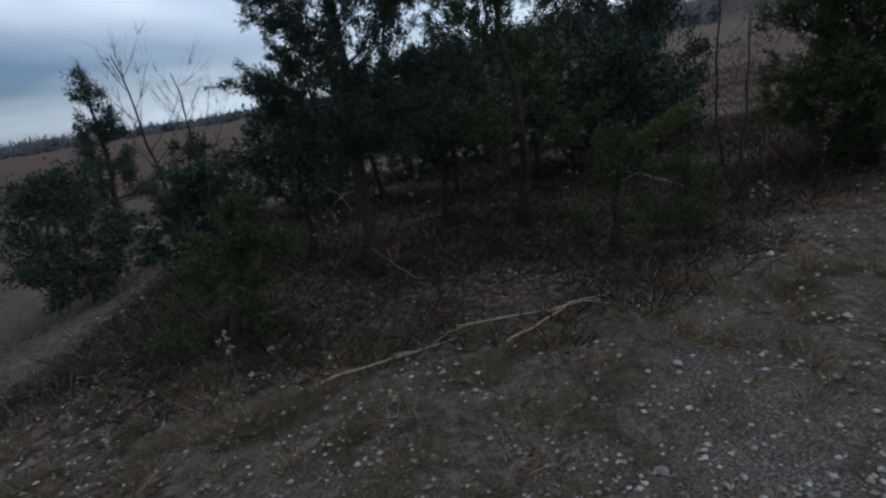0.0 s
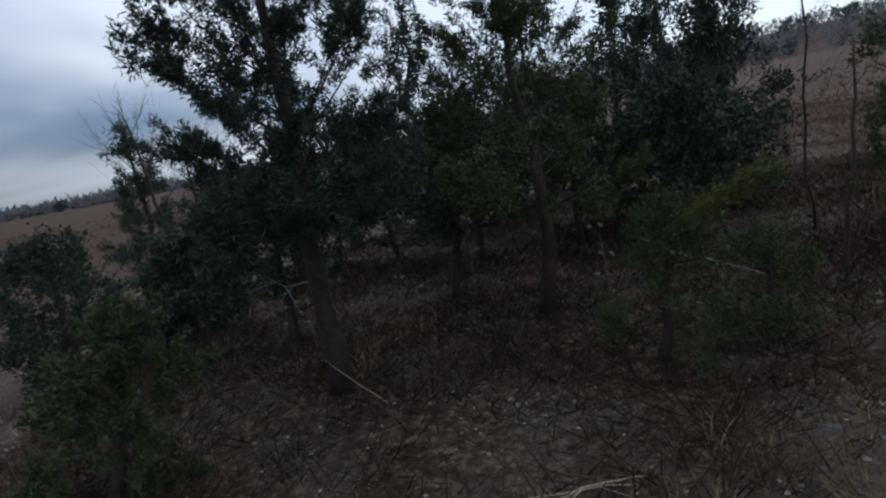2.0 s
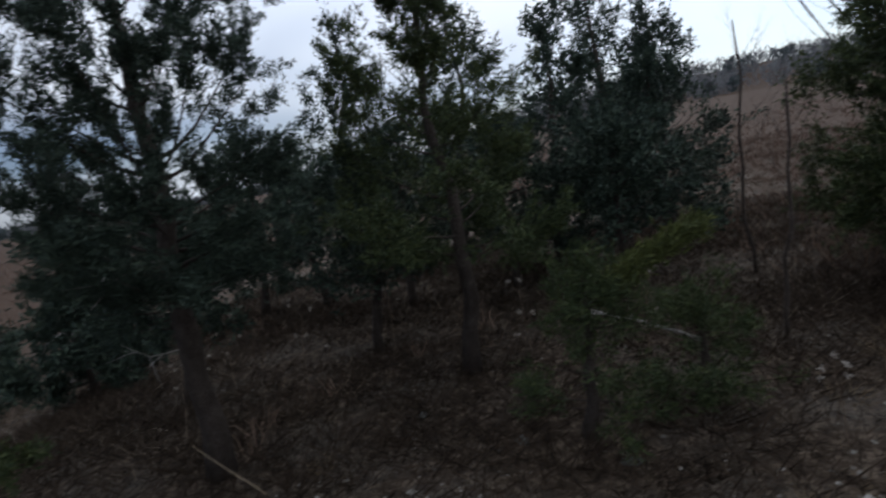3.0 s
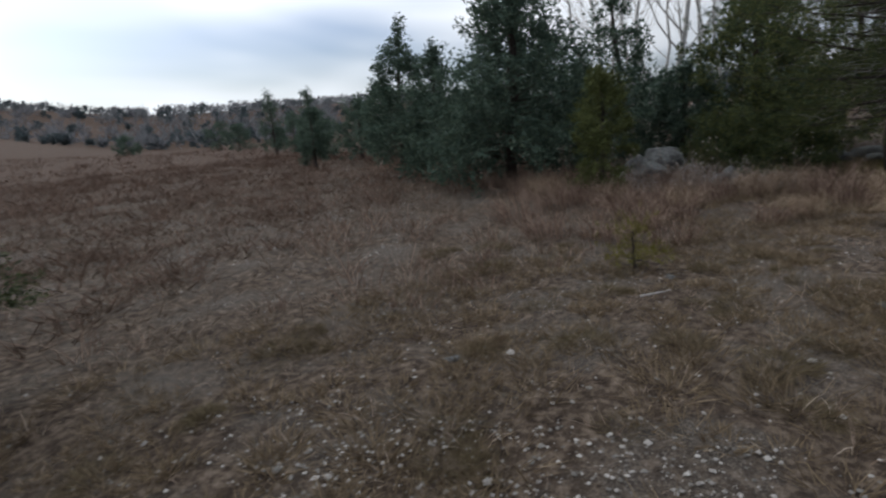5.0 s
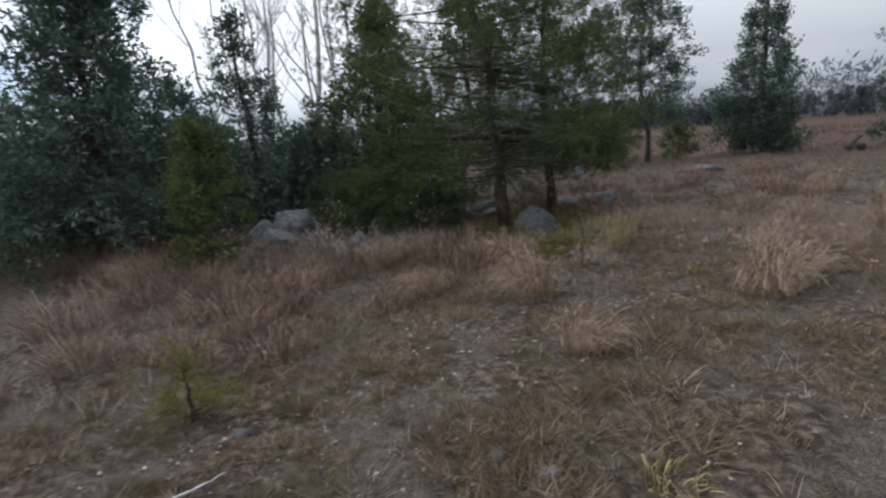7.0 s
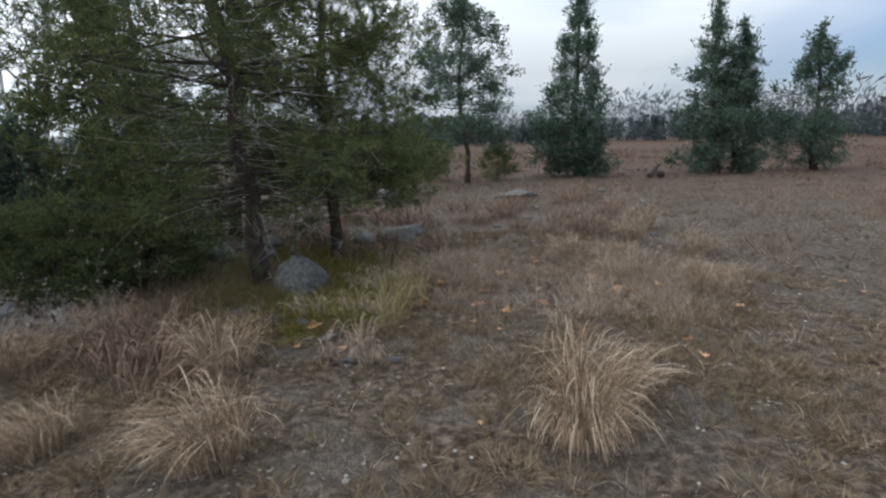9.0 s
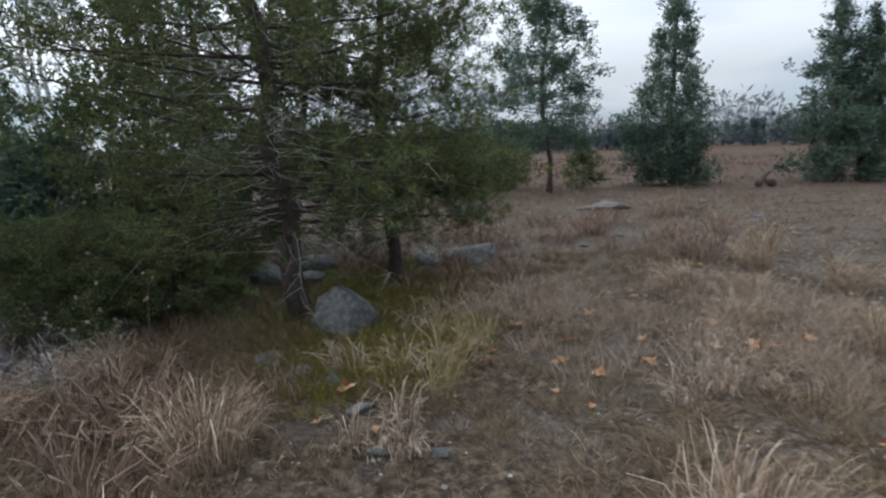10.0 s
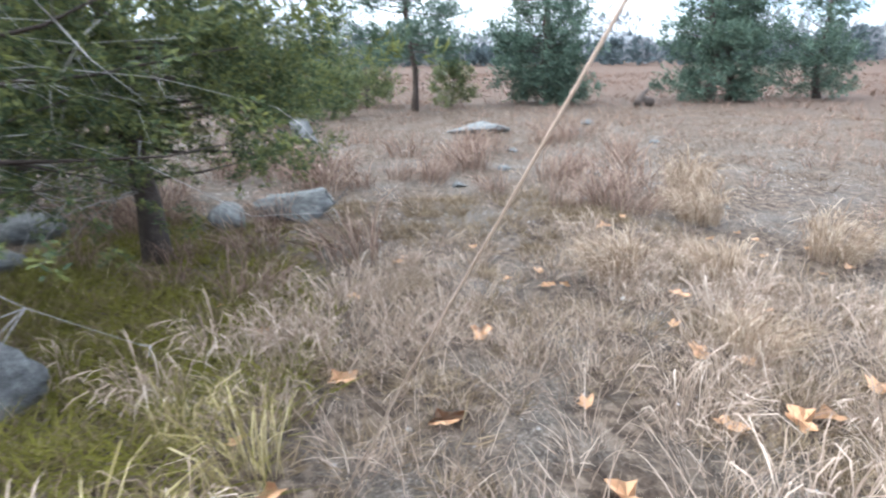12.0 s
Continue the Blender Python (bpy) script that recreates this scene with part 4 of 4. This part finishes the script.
def tuft_mesh(seed, n=900, r=0.15, h=0.11):
    """A low dome of fine winter grass, longest in the middle and fraying out at the rim."""
    g = np.random.default_rng(seed)
    a, q = g.uniform(0, 6.283, n), np.sqrt(g.random(n))
    q = q * (1 + 0.22 * np.sin(3 * a + seed) + 0.12 * np.sin(7 * a))
    out = np.stack([np.cos(a), np.sin(a), np.zeros(n)], 1)
    p = out * (r * q)[:, None] - np.array([0, 0, 0.012])
    way = unit(out * (0.2 + 0.9 * q)[:, None] + np.array([0, 0, 1.0]) + g.normal(0, 0.3, (n, 3)))
    bend = out * 0.6 + g.normal(0, 0.4, (n, 3)) - np.array([0, 0, 0.5])
    v, f = blades(p, way, bend, h * (1.15 - 0.5 * q) * g.uniform(0.4, 1.25, n), 0.0018 * g.uniform(0.6, 1.4, n), g, 1)
    return mesh_of("grass_tuft", v, f, M_TUFT_OLIVE)


TUFTS = [tuft_mesh(360 + k) for k in range(4)]
_g = np.random.default_rng(410)
for k in range(290):
    cx, cy = (_g.uniform(3.5, 9.5), _g.uniform(-2.0, 4.6)) if k % 2 else (_g.uniform(-3.4, 4.0), _g.uniform(1.3, 3.7))
    if off_walk(cx, cy) < 0.25:
        continue
    ob = clump_thing(cx, cy, TUFTS[k % 4], "low rounded tuft of olive-brown winter grass", "grass tufts", k * 61, _g.uniform(0.4, 1.25))
    ob.name = "grass_tuft"
# clumps that stand out one by one
for k, (cx, cy, size) in enumerate(((9.38, -2.8, 1.12), (11.3, -0.8, 1.0), (9.95, -0.55, 0.95), (9.1, -2.45, 0.85), (8.6, -0.45, 0.75), (12.1, 0.6, 0.9), (13.0, -5.6, 0.8), (12.6, 3.6, 0.9), (11.6, 1.6, 0.8), (11.8, -5.3, 0.6), (12.6, -6.2, 0.7), (13.6, -7.4, 0.9), (14.6, -8.6, 1.0), (12.4, -7.4, 0.9), (10.9, -5.8, 0.8), (12.2, 2.6, 0.8), (10.6, 0.3, 0.7), (13.0, 0.0, 0.8))):
    clump_thing(cx, cy, TAN[k % 4], "tall clump of tan dead grass with nodding tips", "tan grass clumps", k * 77, size)
for k, (cx, cy, size) in enumerate(((11.9, -2.5, 1.0), (12.3, -2.9, 0.9), (12.0, -2.05, 0.85), (12.7, -2.75, 0.8), (11.55, -2.3, 0.8))):
    clump_thing(cx, cy, YELLOW[k % 2], "yellowish-green clump of dry grass by the cedar", "yellow grass clumps", k * 91, size)
_g = np.random.default_rng(400)
for k in range(260):
    cx, cy = _g.uniform(9.2, 19), _g.uniform(-12.0, 7.0)
    edge = abs(cy - (2.6 - 0.62 * (cx - 9.5))) if cx < 14 else abs(cy + 4.5 + 0.7 * (cx - 14)) * 0.6
    if edge > 2.2 or off_walk(cx, cy) < 0.8 or math.hypot(cx - 14.3, cy + 1.5) < 1.3:
        continue
    clump_thing(cx, cy, RUSTY[k % 4], "rusty clump of dead bluestem", "rusty grass clumps", k * 53, _g.uniform(0.7, 1.3))
for k in range(64):
    cx, cy = _g.uniform(10.6, 14.0), _g.uniform(-6.6, -1.6)
    if off_walk(cx, cy) < 0.75:
        continue
    clump_thing(cx, cy, PALE[k % 3], "pale bent grass heads leaning over turf", "pale grass clumps", k * 67, _g.uniform(0.6, 1.05))


GREY = [clump_mesh("grass_clump", 350 + k, 140, 0.42, 0.36, M_GREYWEED, 1.2, 3, 0.0036) for k in range(3)]
for k, (cx, cy, size) in enumerate(((13.2, 1.3, 1.0), (13.05, 0.95, 1.1), (13.0, 0.5, 1.0), (13.25, 1.75, 0.9), (13.5, 0.4, 1.1), (12.9, 2.05, 0.8), (13.75, 1.3, 1.2), (13.6, 2.1, 1.0), (12.75, 1.55, 0.7), (14.1, 0.7, 1.2), (14.3, 1.5, 1.3), (14.5, 2.1, 1.2), (14.0, 1.9, 1.1), (14.7, 1.2, 1.1), (13.5, 0.9, 1.0), (13.0, 0.1, 0.9), (14.2, 0.2, 1.1))):
    clump_thing(cx, cy, GREY[k % 3], "tangle of grey dead weeds over rocks", "grey weeds", k * 83, size)


# ---- stones and fallen leaves ----
def pebbles():
    """Thousands of pale chips of stone pressed into the turf."""
    g = np.random.default_rng(500)
    k = 78000
    x, y = g.uniform(-6, 22, k), g.uniform(-13, 9, k)
    x[:24000], y[:24000] = g.uniform(-3.5, 5.5, 24000), g.uniform(0.2, 4.8, 24000)    # the stony start
    d = off_walk(x, y)
    ok = (d < 9) & (g.random(k) < 0.25 + 0.75 * step(0.45, 0.7, patchy(x, y, 0.47)))
    ok &= g.random(k) < 1 - 0.85 * step(2.9, 3.8, y - 0.9 * np.maximum(x - 1.0, 0)) * step(-3.2, -2.2, x)
    x, y = x[ok], y[ok]
    n = len(x)
    r = 0.004 + 0.013 * g.random(n) ** 2.2
    r[g.random(n) < 0.012] *= 2.0
    r = r * (1 + 0.25 * step(4.5, 3.0, x) * g.random(n))
    octa = np.array([[1, 0, 0], [-1, 0, 0], [0, 1, 0], [0, -1, 0], [0, 0, 0.7], [0, 0, -0.7]])
    v = octa[None] * g.uniform(0.6, 1.3, (n, 6, 1)) * r[:, None, None]
    a = g.uniform(0, 6.283, n)
    c, s = np.cos(a)[:, None], np.sin(a)[:, None]
    v = np.stack([v[..., 0] * c - v[..., 1] * s, v[..., 0] * s + v[..., 1] * c, v[..., 2]], -1)
    v = v + np.stack([x, y, height(x, y) + r * 0.35], 1)[:, None]
    tri = np.array([[0, 2, 4], [2, 1, 4], [1, 3, 4], [3, 0, 4]])
    f = (np.arange(n)[:, None, None] * 6 + tri[None]).reshape(-1, 3)
    tagged(new("gravel", mesh_of("gravel", v.reshape(-1, 3), [f], M_PEBBLE)), "pale stone chips strewn over the thin turf", "gravel", kind="stuff")


pebbles()
for k, (sx, sy, r) in enumerate(((12.45, -1.45, 0.11), (11.0, -1.7, 0.06), (11.6, -1.75, 0.08), (12.95, -1.22, 0.13), (12.2, -1.7, 0.09), (10.9, -2.05, 0.05), (17.0, -7.8, 0.1), (18.2, -8.9, 0.09), (15.9, -8.4, 0.08), (19.4, -11.6, 0.12), (17.6, -11.8, 0.1), (16.4, -6.6, 0.09), (20.5, -13.0, 0.14), (6.2, 3.3, 0.05), (7.4, 0.6, 0.04), (8.2, 1.9, 0.045), (0.3, 5.5, 0.04), (0.9, 5.0, 0.045), (1.4, 4.6, 0.04), (-0.2, 2.6, 0.035), (0.5, 2.7, 0.03), (1.7, 3.9, 0.04), (14.9, -7.3, 0.07), (13.9, -8.2, 0.08))):
    rock(sx, sy, r * 1.3, r, r * 0.6, 600 + k, "pale weathered fieldstone lying in turf", k * 49, 0.42, 0, "fieldstones", "stone", 3)


def leaf_mesh(seed):
    """A curled, lobed dead leaf."""
    g = np.random.default_rng(seed)
    bm = bmesh.new()
    n = 14
    c = bm.verts.new((0, 0, 0.012))
    ring = []
    for i in range(n):
        a = 2 * math.pi * i / n
        r = (0.05 + 0.012 * math.cos(5 * a + seed)) * (1 + 0.25 * math.cos(a)) * g.uniform(0.85, 1.15)
        ring.append(bm.verts.new((r * math.cos(a), 0.75 * r * math.sin(a), 0.008 + 9 * r * r * abs(math.sin(a)) * g.uniform(0.3, 1.0))))
    for i in range(n):
        bm.faces.new((c, ring[i], ring[(i + 1) % n]))
    bmesh.ops.solidify(bm, geom=bm.faces[:], thickness=0.0012)
    me = bpy.data.meshes.new("dead_leaf")
    bm.to_mesh(me)
    bm.free()
    me.materials.append(M_LEAF)
    return me


LEAVES = [leaf_mesh(k) for k in range(5)]
_spots = [(11.5, -4.0), (13.9, -6.5), (12.0, -5.1), (11.55, -4.66), (12.75, -3.45), (11.37, -4.91), (11.32, -5.07), (11.36, -5.53), (12.5, -5.6), (12.23, -3.7), (12.77, -4.3), (11.47, -3.52), (11.77, -3.39), (12.34, -2.41), (11.93, -2.8), (11.95, -1.7)]
_g = np.random.default_rng(700)
for k in range(46):
    _spots.append((_g.uniform(9.5, 14.5), _g.uniform(-7.5, -1.0)))
for k, (lx, ly) in enumerate(_spots):
    ob = new("dead_leaf", LEAVES[k % 5])
    big = 1.35 if k < 16 else _g.uniform(0.5, 0.95)
    ob.matrix_world = pose(lx, ly, on(lx, ly) + 0.02, _g.uniform(-14, 14), _g.uniform(-14, 14), k * 67) @ Matrix.Diagonal((big, big, big, 1))
    tagged(ob, "curled orange-brown dead leaf lying in grass" if k < 16 else "small faded brown leaf lying in grass", "leaf", "fallen leaves")


# ---- sticks, weeds and other small things ----
def stick(name, pts, r, label, material=None, sides=6, twigs=0, seed=0, ground=True, category="branch"):
    """A crooked stick along points given in plan with heights above the ground."""
    g = np.random.default_rng(seed)
    p = np.array([(a, b, on(a, b) + c) for a, b, c in pts])
    t = np.linspace(0, 1, 9)
    src = np.linspace(0, 1, len(p))
    line = np.stack([np.interp(t, src, p[:, k]) for k in range(3)], 1) + g.normal(0, min(r, 0.02) * 0.6, (9, 3))
    base = line[0].copy()
    ob = thing(name, pose(*base), label, category)
    part("stem", tube(line - base, r * (1 - 0.6 * t), sides, 0.08, seed), material or M_TWIG, ob, smooth=True)
    for k in range(twigs):
        a = line[g.integers(3, 8)] - base
        w = unit(unit(line[-1] - line[0]) + g.normal(0, 0.7, 3)) * g.uniform(0.12, 0.35)
        w[2] = abs(w[2]) * 0.5 if ground else w[2]
        part("twig", tube(np.array([a, a + w * 0.5 + g.normal(0, 0.015, 3), a + w]), np.array([r * 0.4, r * 0.3, r * 0.12]), 4, 0, k), material or M_TWIG, ob, smooth=True)
    return ob


stick("fallen_stick", [(-0.15, 3.62, 0.02), (0.35, 3.62, 0.03), (0.81, 3.61, 0.03)], 0.008, "straight pale dry stick lying on turf", M_STICK, seed=1)
stick("fallen_stick", [(-0.95, 3.05, 0.01), (-0.5, 3.27, 0.02), (-0.15, 3.4, 0.02)], 0.009, "crooked pale dry stick lying on turf", M_STICK, seed=2, twigs=2)
stick("fallen_stick", [(0.14, 3.25, 0.01), (0.35, 3.4, 0.03), (0.6, 3.55, 0.06)], 0.008, "short pale dry stick crossing another", M_STICK, seed=3)
stick("fallen_stick", [(0.45, 3.55, 0.03), (0.65, 3.6, 0.05), (0.86, 3.64, 0.04)], 0.006, "thin pale dry stick on turf", M_STICK, seed=4, twigs=1)
stick("dead_branch", [(1.95, 5.1, 0.36), (1.62, 5.15, 0.52), (1.36, 5.22, 0.63)], 0.011, "bleached dead branch propped in a young cedar", M_PALEBARK, twigs=5, seed=5, ground=False)
stick("fallen_branch", [(-7.6, 12.2, 0.5), (-6.6, 11.6, 0.75), (-5.4, 11.0, 0.3), (-4.8, 10.6, 0.0)], 0.05, "weathered grey fallen bough on the slope", M_TWIG, twigs=9, seed=6, ground=False)
stick("fallen_branch", [(-4.9, 9.2, 0.1), (-4.2, 8.9, 0.3), (-3.4, 8.4, 0.05)], 0.03, "weathered grey fallen bough on the slope", M_TWIG, twigs=6, seed=7, ground=False)
stick("dead_branch", [(-0.45, 4.75, 0.0), (-0.62, 4.75, 0.14), (-0.8, 4.75, 0.34)], 0.004, "thin bent dead stem by a cedar trunk", M_STICK, seed=8)
stick("fallen_stick", [(7.55, 2.15, 0.02), (7.6, 2.02, 0.03), (7.7, 1.92, 0.02)], 0.008, "short bleached twig on turf", M_PALEBARK, seed=9, sides=5)
stick("log", [(23.2, -18.6, 0.16), (23.6, -18.9, 0.2), (24.1, -19.4, 0.16)], 0.15, "dark rotten log by the field cedars", M_BARK, sides=9, seed=10, category="log")
stick("log", [(23.3, -18.1, 0.1), (23.5, -18.6, 0.36), (23.9, -19.3, 0.5)], 0.11, "dark rotten log leaning on another", M_BARK, sides=9, seed=11, category="log")
stick("grass_stalk", [(12.0, -3.1, 0.0), (11.3, -2.95, 0.78), (10.62, -2.8, 1.52)], 0.003, "tall leaning pale grass stalk", M_STRAW, sides=5, seed=12, category="stalk")


def weed(x, y, h, seed, label, group, heads=5, material=None, head_r=0.015):
    """A dry weed: a thin stalk, side stems and tufted seed heads."""
    g = np.random.default_rng(seed)
    ob = thing("dry_weed", pose(x, y, on(x, y), 0, 0, seed * 37), label, "weed", group)
    t = np.linspace(0, 1, 6)
    line = np.stack([0.08 * h * t ** 2, -0.05 * h * t ** 2, h * t - 0.02], 1)
    part("stalk", tube(line, 0.003 * (1 - 0.6 * t) + 0.0008, 4, 0, seed), material or M_STEM, ob, smooth=True)
    for k in range(heads):
        a = line[g.integers(3, 6)]
        b = a + unit(g.normal(0, 1, 3) + np.array([0, 0, 1.1])) * h * g.uniform(0.08, 0.25)
        part("side_stem", tube(np.array([a, (a + b) / 2, b]), np.array([0.0018, 0.0015, 0.001]), 3, 0, k), material or M_STEM, ob, smooth=True)
        w = unit(g.normal(0, 1, (9, 3)) + np.array([0, 0, 0.4]))
        part("seed_head", spindles(np.repeat(b[None], 9, 0), w, head_r * g.uniform(0.8, 1.8, 9), head_r * 0.5, g), M_FLUFF, ob)
    return ob


W1 = [weed(*p, "dry weed stalk with fluffy pale seed heads", "dry weeds") for p in ((13.1, 3.4, 0.7, 1), (12.9, 1.0, 0.75, 2), (6.6, 4.6, 0.42, 3), (-1.35, 2.9, 0.4, 4))]
_g = np.random.default_rng(800)
for k in range(84):
    if k < 70:
        wx, wy = _g.uniform(11.6, 16.5), _g.uniform(-0.4, 7.5)
        if wy > 7.5 - 0.2 * (wx - 11) or (wy < 1.2 and wx < 12.7):
            continue
    else:
        wx, wy = _g.uniform(-2.5, 4.5), _g.uniform(3.9, 7.5)
    copy_thing(W1[k % 4], pose(wx, wy, on(wx, wy), 0, 0, k * 71))
cedar(8.45, 2.2, "tiny yellow-olive cedar seedling in turf", 0.38, 0.2, 0.02, 81, 220, 18, M_MOSS, sprig=0.035, fluff=3.5, rise=0.8, pointed=0.4, single_limbs=4, name="cedar_seedling", trunk_r=0.01)
clump_thing(6.95, -0.08, clump_mesh("grass_clump", 340, 90, 0.14, 0.22, M_YELLOW, 1.0, 3), "low tuft of yellow dry grass", "yellow grass clumps", 0, 1.0)


def plume_stalk(x, y, h):
    """A thin stalk that ends in a pale, nodding, fluffy head."""
    g = np.random.default_rng(13)
    ob = thing("plume_stalk", pose(x, y, on(x, y)), "thin dry stalk with a pale fluffy nodding plume", "stalk")
    t = np.linspace(0, 1, 8)
    line = np.stack([-0.06 * t ** 2, -0.02 * t - 0.1 * np.maximum(t - 0.8, 0) * 5 * 0.6, h * np.minimum(t, 0.9) - 0.02 - 0.18 * np.maximum(t - 0.88, 0)], 1)
    part("stem", tube(line, 0.002 * (1 - 0.5 * t), 5), M_STEM, ob, smooth=True)
    q = g.uniform(0.84, 1.0, 260)
    p = np.stack([np.interp(q, t, line[:, c]) for c in range(3)], 1)
    part("plume", spindles(p, g.normal(0, 0.7, (260, 3)) + np.array([-0.2, -0.6, -0.1]), g.uniform(0.008, 0.022, 260), 0.0016, g), M_FLUFF, ob, "pale fluffy seed plume")


plume_stalk(6.45, 0.78, 0.68)
